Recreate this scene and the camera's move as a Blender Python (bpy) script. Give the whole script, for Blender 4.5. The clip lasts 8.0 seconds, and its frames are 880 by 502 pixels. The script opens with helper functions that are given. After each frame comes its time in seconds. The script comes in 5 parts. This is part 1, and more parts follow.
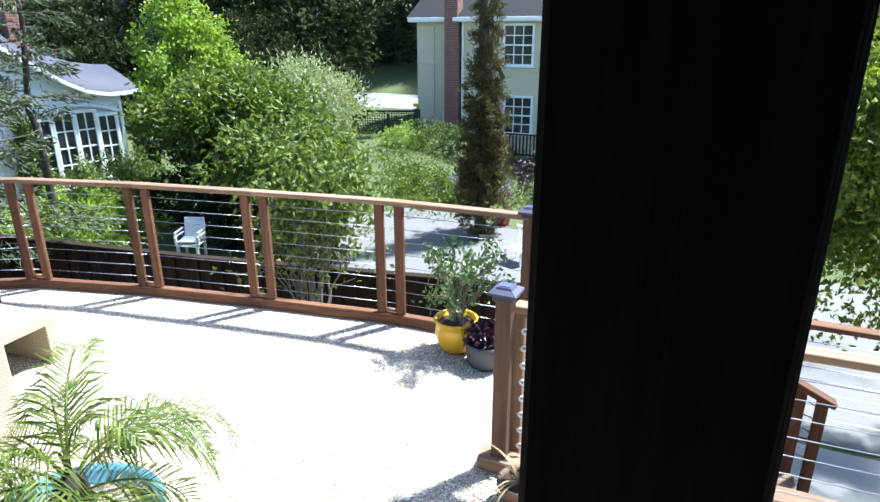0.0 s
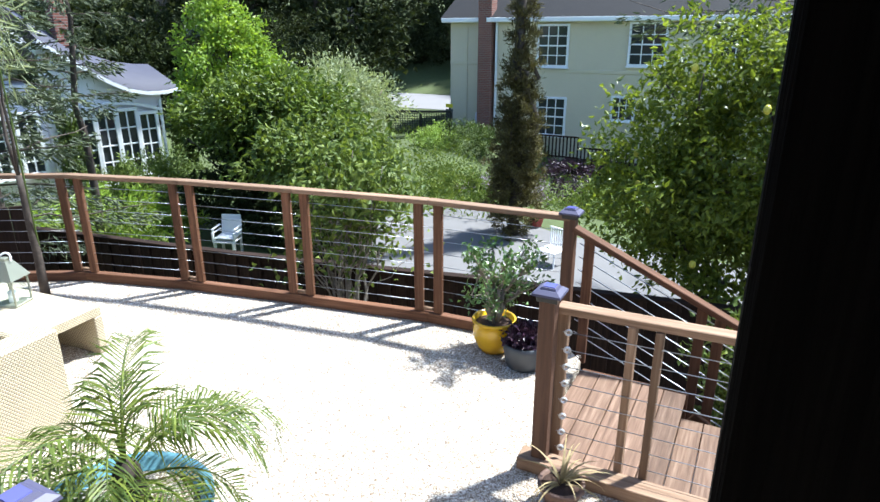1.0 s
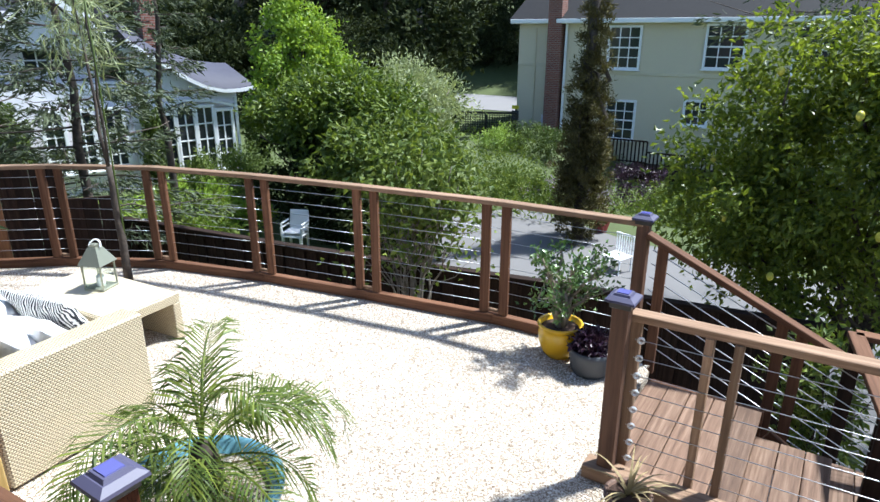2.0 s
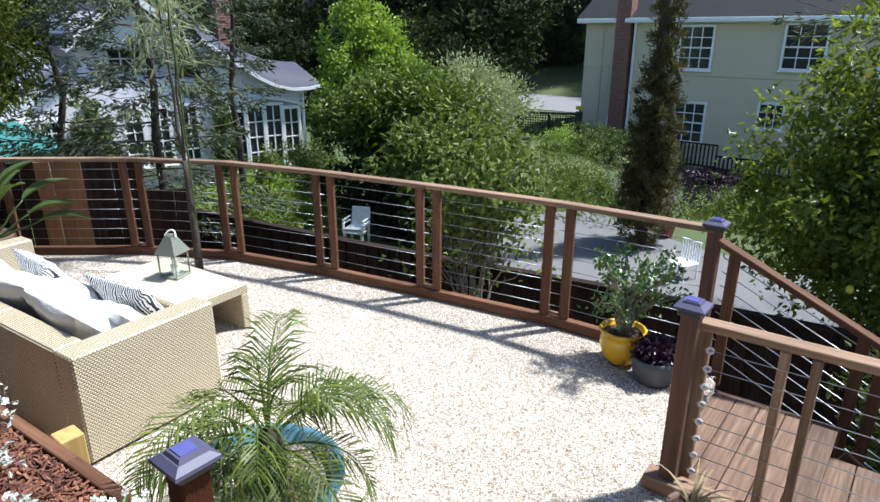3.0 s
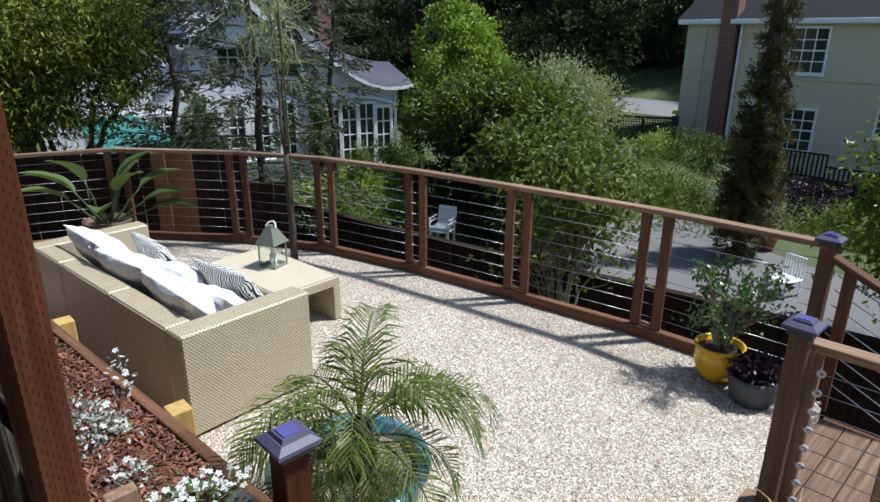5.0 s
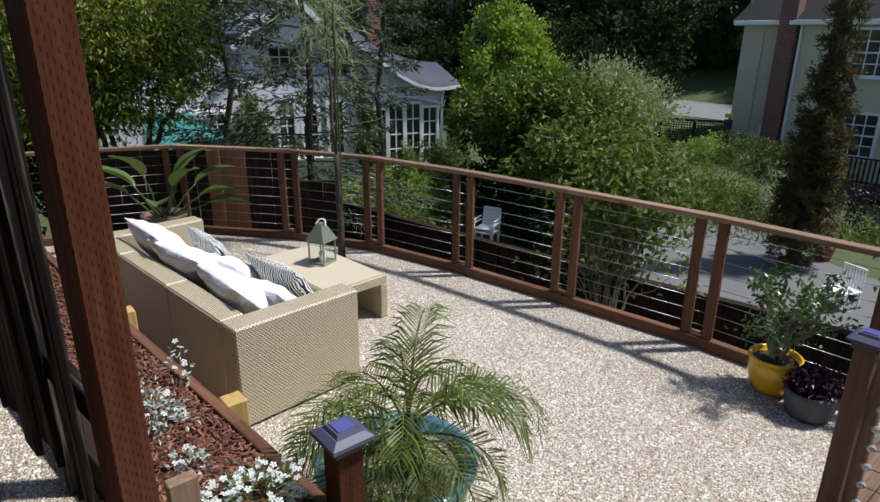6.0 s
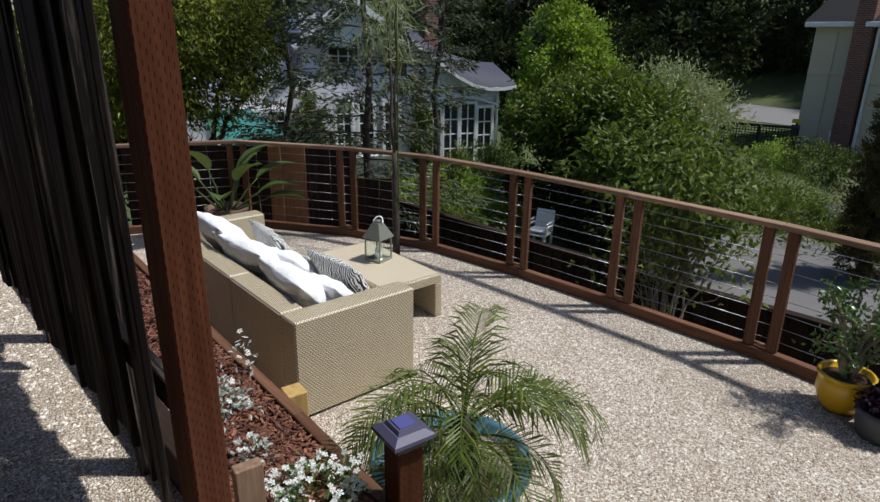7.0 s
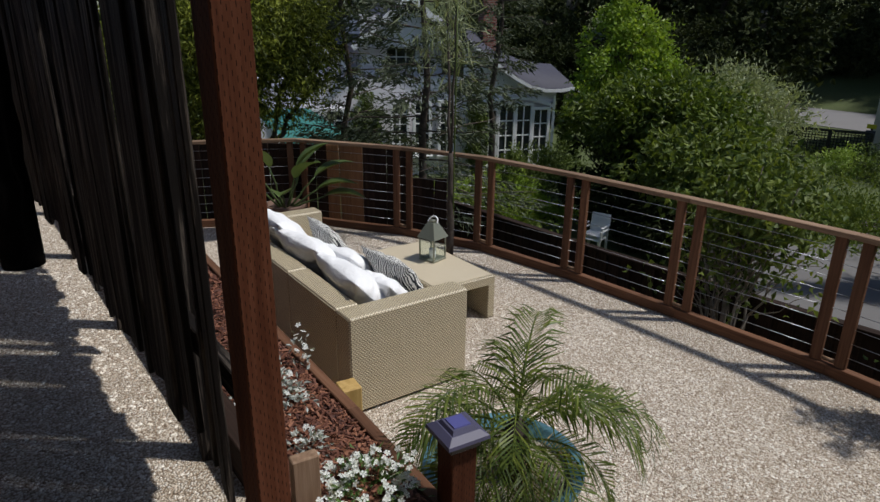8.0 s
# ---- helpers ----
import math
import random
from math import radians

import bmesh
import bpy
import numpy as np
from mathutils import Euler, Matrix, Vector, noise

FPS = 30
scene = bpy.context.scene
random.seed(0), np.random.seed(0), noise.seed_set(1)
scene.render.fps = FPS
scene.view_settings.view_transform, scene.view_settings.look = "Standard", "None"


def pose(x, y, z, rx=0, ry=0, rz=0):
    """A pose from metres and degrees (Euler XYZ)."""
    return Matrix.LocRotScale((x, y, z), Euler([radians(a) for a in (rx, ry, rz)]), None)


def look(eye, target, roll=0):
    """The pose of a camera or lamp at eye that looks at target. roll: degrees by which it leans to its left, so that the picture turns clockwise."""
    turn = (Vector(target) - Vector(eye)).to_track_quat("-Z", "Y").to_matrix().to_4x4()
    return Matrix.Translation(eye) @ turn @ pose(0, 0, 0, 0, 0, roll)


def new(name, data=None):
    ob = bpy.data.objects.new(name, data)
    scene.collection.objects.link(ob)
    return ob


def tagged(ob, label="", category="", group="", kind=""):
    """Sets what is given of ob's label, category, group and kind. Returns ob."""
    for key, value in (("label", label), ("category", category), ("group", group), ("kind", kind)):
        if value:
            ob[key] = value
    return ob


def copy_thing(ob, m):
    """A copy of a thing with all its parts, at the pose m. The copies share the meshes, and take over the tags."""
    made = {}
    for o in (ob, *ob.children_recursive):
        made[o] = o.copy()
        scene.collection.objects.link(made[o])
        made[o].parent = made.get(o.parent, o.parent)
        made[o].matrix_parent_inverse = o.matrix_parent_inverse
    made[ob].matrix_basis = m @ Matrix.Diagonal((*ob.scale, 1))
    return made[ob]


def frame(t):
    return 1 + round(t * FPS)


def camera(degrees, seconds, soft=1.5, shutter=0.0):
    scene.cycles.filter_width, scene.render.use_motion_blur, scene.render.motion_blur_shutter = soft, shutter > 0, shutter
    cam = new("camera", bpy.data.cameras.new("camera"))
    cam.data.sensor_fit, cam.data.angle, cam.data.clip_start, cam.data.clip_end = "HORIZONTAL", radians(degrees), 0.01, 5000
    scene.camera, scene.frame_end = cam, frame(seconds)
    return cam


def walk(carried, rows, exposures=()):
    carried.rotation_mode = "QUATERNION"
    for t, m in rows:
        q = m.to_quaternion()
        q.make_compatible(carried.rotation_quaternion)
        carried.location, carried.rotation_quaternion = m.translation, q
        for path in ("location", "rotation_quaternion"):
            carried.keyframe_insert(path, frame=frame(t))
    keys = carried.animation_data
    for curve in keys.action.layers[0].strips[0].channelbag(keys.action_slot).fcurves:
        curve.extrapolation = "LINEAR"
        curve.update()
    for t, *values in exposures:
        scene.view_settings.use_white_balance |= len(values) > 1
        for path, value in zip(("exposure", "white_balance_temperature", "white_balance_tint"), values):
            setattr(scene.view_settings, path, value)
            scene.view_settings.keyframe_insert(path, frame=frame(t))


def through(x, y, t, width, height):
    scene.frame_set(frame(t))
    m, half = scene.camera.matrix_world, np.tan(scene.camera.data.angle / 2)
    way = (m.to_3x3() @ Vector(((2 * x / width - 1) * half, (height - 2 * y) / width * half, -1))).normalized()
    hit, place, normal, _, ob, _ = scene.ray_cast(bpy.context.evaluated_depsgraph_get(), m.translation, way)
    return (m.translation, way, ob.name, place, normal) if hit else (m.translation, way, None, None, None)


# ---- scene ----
cam = camera(70.2, 8.0)
PATH = [
    (0, (0.28, 0.243, 2.305), (-0.504, 1.959, 1.641), -0.1),
    (0.5, (0.242, 0.212, 2.306), (-0.568, 1.916, 1.643), -0.1),
    (1, (0.212, 0.199, 2.299), (-0.654, 1.876, 1.637), -0.1),
    (1.5, (0.182, 0.183, 2.295), (-0.765, 1.817, 1.635), -0.0),
    (3, (0.13, 0.146, 2.292), (-1.047, 1.622, 1.632), 0.1),
    (3.5, (0.124, 0.137, 2.293), (-1.113, 1.563, 1.633), 0.0),
    (4, (0.108, 0.126, 2.289), (-1.177, 1.51, 1.63), 0.1),
    (4.5, (0.097, 0.113, 2.29), (-1.23, 1.457, 1.631), 0.2),
    (6, (0.058, 0.055, 2.297), (-1.398, 1.258, 1.639), 0.4),
    (6.5, (0.036, 0.036, 2.294), (-1.467, 1.18, 1.635), 0.5),
    (7, (0.022, 0.011, 2.295), (-1.528, 1.09, 1.636), 0.7),
    (7.5, (0.022, -0.002, 2.293), (-1.575, 1.007, 1.635), 0.7),
    (8, (0.009, -0.013, 2.293), (-1.628, 0.929, 1.635), 0.7),
]
walk(cam, [(t, look(eye, target, roll)) for t, eye, target, roll in PATH],
     exposures=[(0, 1.9, 5500, 4), (0.5, 1.85, 5500, 4), (1.0, 1.6, 5600, 5), (1.5, 1.4, 5650, 5), (3.0, 0.95, 5650, 7), (3.5, 0.8, 5650, 7), (4.0, 0.65, 5700, 8), (4.5, 0.5, 5700, 8), (6.0, 0.12, 5900, 9), (6.5, -0.02, 6000, 10), (7.0, -0.15, 6050, 10), (8.0, -0.5, 6200, 10)])

# ---- light ----
SUN_EL, SUN_AZ = 59.0, 56.0      # the sun stands between +x and +y
world = bpy.data.worlds.new("sky")
scene.world = world
world.use_nodes = True
wn = world.node_tree
sky = wn.nodes.new("ShaderNodeTexSky")
sky.sky_type = "NISHITA"
sky.sun_disc = False
sky.sun_elevation = radians(SUN_EL)
sky.sun_rotation = radians(90 - SUN_AZ)
bgn = wn.nodes["Background"]
bgn.inputs[1].default_value = 0.095
wn.links.new(sky.outputs[0], bgn.inputs[0])
sun_data = bpy.data.lights.new("sun", "SUN")
sun_data.energy, sun_data.angle, sun_data.color = 5.0, radians(3.2), (1.0, 0.95, 0.87)
sun = new("sun", sun_data)
sd = Vector((math.cos(radians(SUN_EL)) * math.cos(radians(SUN_AZ)), math.cos(radians(SUN_EL)) * math.sin(radians(SUN_AZ)), math.sin(radians(SUN_EL))))
sun.matrix_world = look(sd * 40, (0, 0, 0))


# ---- materials ----
def mat(name, rough=0.6, metal=0.0):
    m = bpy.data.materials.new(name)
    m.use_nodes = True
    nt = m.node_tree
    b = nt.nodes["Principled BSDF"]
    b.inputs["Roughness"].default_value = rough
    b.inputs["Metallic"].default_value = metal
    return m, nt, b


def node(nt, kind, **kw):
    n = nt.nodes.new(kind)
    for k, v in kw.items():
        n.inputs[k].default_value = v
    return n


def ramp(nt, fac, stops):
    r = nt.nodes.new("ShaderNodeValToRGB")
    el = r.color_ramp.elements
    while len(el) < len(stops):
        el.new(0.5)
    for e, (p, c) in zip(el, stops):
        e.position, e.color = p, (*c, 1)
    nt.links.new(fac, r.inputs[0])
    return r.outputs[0]


def coords(nt, scale=(1, 1, 1), kind="Object"):
    tc = nt.nodes.new("ShaderNodeTexCoord")
    mp = nt.nodes.new("ShaderNodeMapping")
    mp.inputs["Scale"].default_value = scale
    nt.links.new(tc.outputs[kind], mp.inputs[0])
    return mp.outputs[0]


def noisy(nt, vec, scale, detail=4.0, rough=0.6):
    n = node(nt, "ShaderNodeTexNoise", Scale=scale, Detail=detail, Roughness=rough)
    nt.links.new(vec, n.inputs["Vector"])
    return n.outputs[0]


def mixc(nt, fac, a, b, mode="MIX"):
    m = nt.nodes.new("ShaderNodeMix")
    m.data_type, m.blend_type = "RGBA", mode
    for s, v in ((m.inputs[0], fac), (m.inputs[6], a), (m.inputs[7], b)):
        if hasattr(v, "links"):
            nt.links.new(v, s)
        elif isinstance(v, tuple):
            s.default_value = (*v, 1)
        else:
            s.default_value = v
    return m.outputs[2]


def mathn(nt, op, a, b=0.0):
    m = nt.nodes.new("ShaderNodeMath")
    m.operation = op
    for s, v in zip(m.inputs, (a, b)):
        if hasattr(v, "links"):
            nt.links.new(v, s)
        else:
            s.default_value = v
    return m.outputs[0]


def bump(nt, b, height, strength=0.4, dist=0.01):
    bp = node(nt, "ShaderNodeBump", Strength=strength, Distance=dist)
    nt.links.new(height, bp.inputs["Height"])
    nt.links.new(bp.outputs[0], b.inputs["Normal"])


def wood(name, dark, mid, light, rough=0.7, grain=26.0, strength=0.5, incised=False):
    """Grain runs along local x."""
    m, nt, b = mat(name, rough)
    oi = nt.nodes.new("ShaderNodeObjectInfo")
    v = coords(nt, (1.3, grain, grain))
    shift = nt.nodes.new("ShaderNodeVectorMath")
    shift.operation = "ADD"
    nt.links.new(v, shift.inputs[0])
    sc = mathn(nt, "MULTIPLY", oi.outputs["Random"], 37.0)
    nt.links.new(sc, shift.inputs[1])
    g = noisy(nt, shift.outputs[0], 1.6, 6.0, 0.65)
    big = noisy(nt, coords(nt, (1.2, 3, 3)), 1.5, 3.0)
    col = ramp(nt, g, [(0.28, dark), (0.5, mid), (0.74, light)])
    col = mixc(nt, mathn(nt, "MULTIPLY", big, 0.55), col, dark)
    tone = mathn(nt, "ADD", mathn(nt, "MULTIPLY", oi.outputs["Random"], 0.5), 0.75)
    hs = node(nt, "ShaderNodeHueSaturation")
    nt.links.new(tone, hs.inputs["Value"])
    nt.links.new(col, hs.inputs["Color"])
    out = hs.outputs[0]
    height = g
    if incised:
        tc = nt.nodes.new("ShaderNodeTexCoord")
        sep = nt.nodes.new("ShaderNodeSeparateXYZ")
        nt.links.new(tc.outputs["UV"], sep.inputs[0])
        rows = mathn(nt, "MULTIPLY", sep.outputs[1], 95.0)
        step = mathn(nt, "MULTIPLY", mathn(nt, "FLOOR", rows), 0.37)
        across = mathn(nt, "LESS_THAN", mathn(nt, "FRACT", rows), 0.21)
        run = mathn(nt, "FRACT", mathn(nt, "ADD", mathn(nt, "MULTIPLY", sep.outputs[0], 32.0), step))
        slit = mathn(nt, "MULTIPLY", mathn(nt, "MULTIPLY", across, mathn(nt, "LESS_THAN", run, 0.40)), 0.85)
        out = mixc(nt, slit, out, (0.012, 0.006, 0.004))
        height = mathn(nt, "SUBTRACT", g, slit)
    nt.links.new(out, b.inputs["Base Color"])
    bump(nt, b, height, strength, 0.004)
    return m


def leafy(name, dark, light, rough=0.45, through=0.35, spec=0.4):
    m, nt, b = mat(name, rough)
    geo = nt.nodes.new("ShaderNodeNewGeometry")
    col = ramp(nt, geo.outputs["Random Per Island"], [(0.0, dark), (0.65, tuple((p + q) / 2 for p, q in zip(dark, light))), (1.0, light)])
    col = mixc(nt, mathn(nt, "MULTIPLY", noisy(nt, coords(nt), 0.9, 2.0), 0.6), col, dark)
    nt.links.new(col, b.inputs["Base Color"])
    b.inputs["Specular IOR Level"].default_value = spec
    tr = nt.nodes.new("ShaderNodeBsdfTranslucent")
    nt.links.new(mixc(nt, 1.0, col, (1.0, 1.0, 0.45), "MULTIPLY"), tr.inputs[0])
    mx = nt.nodes.new("ShaderNodeMixShader")
    mx.inputs[0].default_value = through
    nt.links.new(b.outputs[0], mx.inputs[1])
    nt.links.new(tr.outputs[0], mx.inputs[2])
    nt.links.new(mx.outputs[0], nt.nodes["Material Output"].inputs[0])
    return m


def plain(name, a, c, rough=0.6, metal=0.0, scale=9.0, strength=0.15, dist=0.004):
    m, nt, b = mat(name, rough, metal)
    v = coords(nt)
    f = noisy(nt, v, scale, 5.0)
    f2 = noisy(nt, v, scale * 0.13 + 0.3, 3.0)
    col = mixc(nt, mathn(nt, "MULTIPLY", mathn(nt, "ADD", f, f2), 0.5), a, c)
    nt.links.new(col, b.inputs["Base Color"])
    bump(nt, b, f, strength, dist)
    return m


def gravel_mat(name, tones, cell=115.0):
    m, nt, b = mat(name, 0.85)
    v = coords(nt)
    vo = node(nt, "ShaderNodeTexVoronoi", Scale=cell)
    nt.links.new(v, vo.inputs["Vector"])
    sep = nt.nodes.new("ShaderNodeSeparateColor")
    nt.links.new(vo.outputs["Color"], sep.inputs[0])
    col = ramp(nt, sep.outputs[0], [(0.0, tones[0]), (0.35, tones[1]), (0.7, tones[2]), (1.0, tones[3])])
    gap = ramp(nt, vo.outputs["Distance"], [(0.35, (1, 1, 1)), (0.78, (0.36, 0.30, 0.24))])
    col = mixc(nt, 1.0, col, gap, "MULTIPLY")
    patch = noisy(nt, v, 0.9, 4.0)
    col = mixc(nt, mathn(nt, "MULTIPLY", ramp(nt, patch, [(0.45, (0, 0, 0)), (0.75, (1, 1, 1))]), 0.35), col, tones[0])
    nt.links.new(col, b.inputs["Base Color"])
    bump(nt, b, mathn(nt, "SUBTRACT", 1.0, vo.outputs["Distance"]), 1.0, 0.011)
    return m


def island_mat(name, stops, rough=0.8):
    m, nt, b = mat(name, rough)
    geo = nt.nodes.new("ShaderNodeNewGeometry")
    nt.links.new(ramp(nt, geo.outputs["Random Per Island"], stops), b.inputs["Base Color"])
    return m


def weave_mat(name, base, gapc):
    m, nt, b = mat(name, 0.36)
    b.inputs["Specular IOR Level"].default_value = 1.0
    tc = nt.nodes.new("ShaderNodeTexCoord")
    sep = nt.nodes.new("ShaderNodeSeparateXYZ")
    nt.links.new(tc.outputs["UV"], sep.inputs[0])
    rows = mathn(nt, "MULTIPLY", sep.outputs[1], 78.0)
    cols = mathn(nt, "MULTIPLY", sep.outputs[0], 46.0)
    odd = mathn(nt, "MULTIPLY", mathn(nt, "FLOOR", rows), 0.5)
    across = mathn(nt, "ABSOLUTE", mathn(nt, "SINE", mathn(nt, "MULTIPLY", rows, math.pi)))
    along = mathn(nt, "ABSOLUTE", mathn(nt, "SINE", mathn(nt, "MULTIPLY", mathn(nt, "ADD", cols, odd), math.pi)))
    h = mathn(nt, "MULTIPLY", mathn(nt, "POWER", across, 0.6), mathn(nt, "POWER", along, 0.55))
    f = noisy(nt, coords(nt), 60.0, 3.0)
    big = noisy(nt, coords(nt), 3.0, 3.0)
    c = mixc(nt, mathn(nt, "MULTIPLY", f, 0.5), base, tuple(0.72 * q for q in base))
    c = mixc(nt, mathn(nt, "MULTIPLY", big, 0.3), c, tuple(0.8 * q for q in base))
    col = mixc(nt, ramp(nt, h, [(0.25, (0, 0, 0)), (0.72, (1, 1, 1))]), gapc, c)
    nt.links.new(col, b.inputs["Base Color"])
    bump(nt, b, h, 0.7, 0.004)
    return m


def zebra_mat():
    m, nt, b = mat("zebra_cloth", 0.85)
    w = node(nt, "ShaderNodeTexWave", Scale=16.0, Distortion=5.0, Detail=1.5)
    w.inputs["Detail Scale"].default_value = 1.2
    nt.links.new(coords(nt), w.inputs["Vector"])
    nt.links.new(ramp(nt, w.outputs[1], [(0.46, (0.015, 0.016, 0.02)), (0.54, (0.75, 0.74, 0.7))]), b.inputs["Base Color"])
    return m


def brick_mat():
    m, nt, b = mat("brick_red", 0.85)
    br = node(nt, "ShaderNodeTexBrick", Scale=1.0)
    br.inputs["Brick Width"].default_value, br.inputs["Row Height"].default_value, br.inputs["Mortar Size"].default_value = 0.21, 0.075, 0.01
    br.inputs["Color1"].default_value, br.inputs["Color2"].default_value, br.inputs["Mortar"].default_value = (0.22, 0.075, 0.05, 1), (0.15, 0.05, 0.035, 1), (0.25, 0.2, 0.17, 1)
    tc = nt.nodes.new("ShaderNodeTexCoord")
    nt.links.new(tc.outputs["UV"], br.inputs["Vector"])
    nt.links.new(br.outputs[0], b.inputs["Base Color"])
    return m


def glass_mat(name, tint=(0.9, 0.95, 0.93)):
    m, nt, b = mat(name, 0.03)
    b.inputs["Base Color"].default_value = (*tint, 1)
    b.inputs["Transmission Weight"].default_value = 1.0
    b.inputs["IOR"].default_value = 1.1
    return m


M_RAIL = wood("redwood_rail", (0.068, 0.031, 0.017), (0.14, 0.067, 0.037), (0.21, 0.11, 0.065))
M_CAPW = wood("weathered_cap_wood", (0.13, 0.08, 0.05), (0.24, 0.155, 0.10), (0.36, 0.25, 0.17))
M_DECK = wood("deck_plank_wood", (0.075, 0.043, 0.028), (0.165, 0.10, 0.066), (0.31, 0.21, 0.148), 0.6)
M_INCISED = wood("incised_post_wood", (0.040, 0.013, 0.007), (0.078, 0.028, 0.014), (0.115, 0.044, 0.024), 0.65, incised=True)
# Near-black, low-specular wood: backlit shade is put into the base colour.
M_SHADEW = wood("shade_black_wood", (0.0015, 0.0014, 0.0013), (0.003, 0.0027, 0.0025), (0.011, 0.0095, 0.0085), 0.85, 60.0, 1.0)
for q in (M_SHADEW, M_INCISED):
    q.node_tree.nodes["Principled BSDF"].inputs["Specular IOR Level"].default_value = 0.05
# Near-black tones hold the boards' shade; pale grain mixes light streaks with weathering.
M_SHADEF = wood("shaded_fence_wood", (0.004, 0.003, 0.0025), (0.008, 0.0055, 0.0045), (0.20, 0.165, 0.135), 0.8, 30.0, 1.0)
M_DARKF = wood("garden_fence_wood", (0.012, 0.007, 0.005), (0.030, 0.017, 0.012), (0.058, 0.035, 0.026), 0.85)
M_NEWF = wood("new_fence_wood", (0.12, 0.05, 0.02), (0.22, 0.10, 0.042), (0.32, 0.16, 0.07), 0.7)
for q in (M_RAIL, M_CAPW, M_DECK, M_SHADEF, M_DARKF):
    q.node_tree.nodes["Principled BSDF"].inputs["Specular IOR Level"].default_value = 0.18
M_POST = wood("stained_post_wood", (0.05, 0.021, 0.010), (0.105, 0.047, 0.025), (0.16, 0.08, 0.046))
M_BLOCK = wood("yellow_pine_wood", (0.36, 0.22, 0.06), (0.55, 0.36, 0.12), (0.66, 0.46, 0.18), 0.7)
M_TRUNK = wood("bark", (0.03, 0.022, 0.017), (0.07, 0.052, 0.04), (0.13, 0.10, 0.08), 0.9, 12.0, 1.0)
M_PALEB = wood("pale_bark", (0.12, 0.10, 0.08), (0.22, 0.19, 0.15), (0.32, 0.28, 0.23), 0.9, 12.0, 0.8)
M_STEEL = plain("cable_steel", (0.46, 0.47, 0.49), (0.36, 0.36, 0.38), 0.4, 1.0)
M_BOLT = plain("zinc_bolt", (0.80, 0.80, 0.80), (0.7, 0.7, 0.7), 0.35, 0.4)
M_CAP = plain("blue_black_cap", (0.055, 0.052, 0.095), (0.075, 0.07, 0.125), 0.55)
M_SOLAR = plain("solar_panel", (0.07, 0.07, 0.22), (0.1, 0.1, 0.28), 0.15)
M_BLACK = plain("black_plastic", (0.012, 0.012, 0.013), (0.02, 0.02, 0.022), 0.4)
M_GRAVEL = gravel_mat("cream_gravel", [(0.36, 0.28, 0.20), (0.64, 0.55, 0.44), (0.77, 0.69, 0.585), (0.85, 0.795, 0.72)])
M_PEBBLE = island_mat("pebbles", [(0.0, (0.17, 0.115, 0.075)), (0.2, (0.48, 0.385, 0.30)), (0.5, (0.76, 0.685, 0.585)), (1.0, (0.91, 0.87, 0.80))])
M_MULCH = island_mat("bark_mulch", [(0.0, (0.05, 0.016, 0.01)), (0.5, (0.14, 0.05, 0.028)), (1.0, (0.26, 0.11, 0.06))])
M_SOIL = plain("dark_soil", (0.03, 0.017, 0.011), (0.07, 0.035, 0.022), 0.95, 0, 40, 0.8, 0.01)
M_WICKER = weave_mat("wicker_weave", (0.68, 0.585, 0.395), (0.12, 0.08, 0.038))
M_TABLETOP = plain("wicker_table_top", (0.60, 0.52, 0.39), (0.52, 0.44, 0.31), 0.33, 0, 30)
M_WHITE = plain("white_cloth", (0.82, 0.82, 0.82), (0.76, 0.76, 0.78), 0.9, 0, 9, 0.7, 0.03)
M_SEATC = plain("seat_cushion_cloth", (0.62, 0.56, 0.44), (0.55, 0.49, 0.38), 0.9, 0, 14, 0.3, 0.006)
M_ZEBRA = zebra_mat()
M_YELLOW = plain("yellow_glaze", (0.66, 0.42, 0.015), (0.58, 0.34, 0.012), 0.18)
M_GREYPOT = plain("grey_pot", (0.07, 0.075, 0.085), (0.045, 0.048, 0.055), 0.55)
M_BLUEPOT = plain("blue_glaze", (0.10, 0.23, 0.31), (0.17, 0.34, 0.41), 0.2, 0, 6)
M_TERRA = plain("brown_pot", (0.16, 0.09, 0.06), (0.1, 0.06, 0.045), 0.7)
M_LANT = plain("aged_zinc", (0.33, 0.34, 0.27), (0.22, 0.23, 0.18), 0.45, 0.7)
M_GLASS = glass_mat("clear_glass")
M_PANE = plain("window_pane", (0.02, 0.024, 0.03), (0.035, 0.04, 0.045), 0.06)
M_WPAINT = plain("white_paint", (0.85, 0.85, 0.86), (0.78, 0.78, 0.80), 0.5)
M_STUCCO = plain("pale_stucco", (0.88, 0.855, 0.91), (0.81, 0.785, 0.84), 0.8, 0, 20, 0.3)
M_OLIVE = plain("olive_siding", (0.64, 0.57, 0.41), (0.57, 0.50, 0.355), 0.65)
M_SLATE = plain("slate_roof", (0.055, 0.055, 0.075), (0.085, 0.085, 0.11), 0.6, 0, 5)
M_DROOF = plain("dark_roof", (0.016, 0.016, 0.018), (0.03, 0.029, 0.03), 0.8, 0, 8)
for q in (M_DROOF, M_SLATE):
    q.node_tree.nodes["Principled BSDF"].inputs["Specular IOR Level"].default_value = 0.12
M_BRICK = brick_mat()
M_TEAL = plain("teal_canvas", (0.022, 0.13, 0.12), (0.032, 0.17, 0.15), 0.8)
M_CONC = plain("patio_concrete", (0.155, 0.148, 0.145), (0.105, 0.10, 0.10), 0.8, 0, 3)
M_PALEC = plain("pale_concrete", (0.34, 0.325, 0.30), (0.26, 0.25, 0.23), 0.8, 0, 3)
M_ROAD = plain("driveway", (0.20, 0.195, 0.20), (0.16, 0.155, 0.16), 0.8, 0, 2)
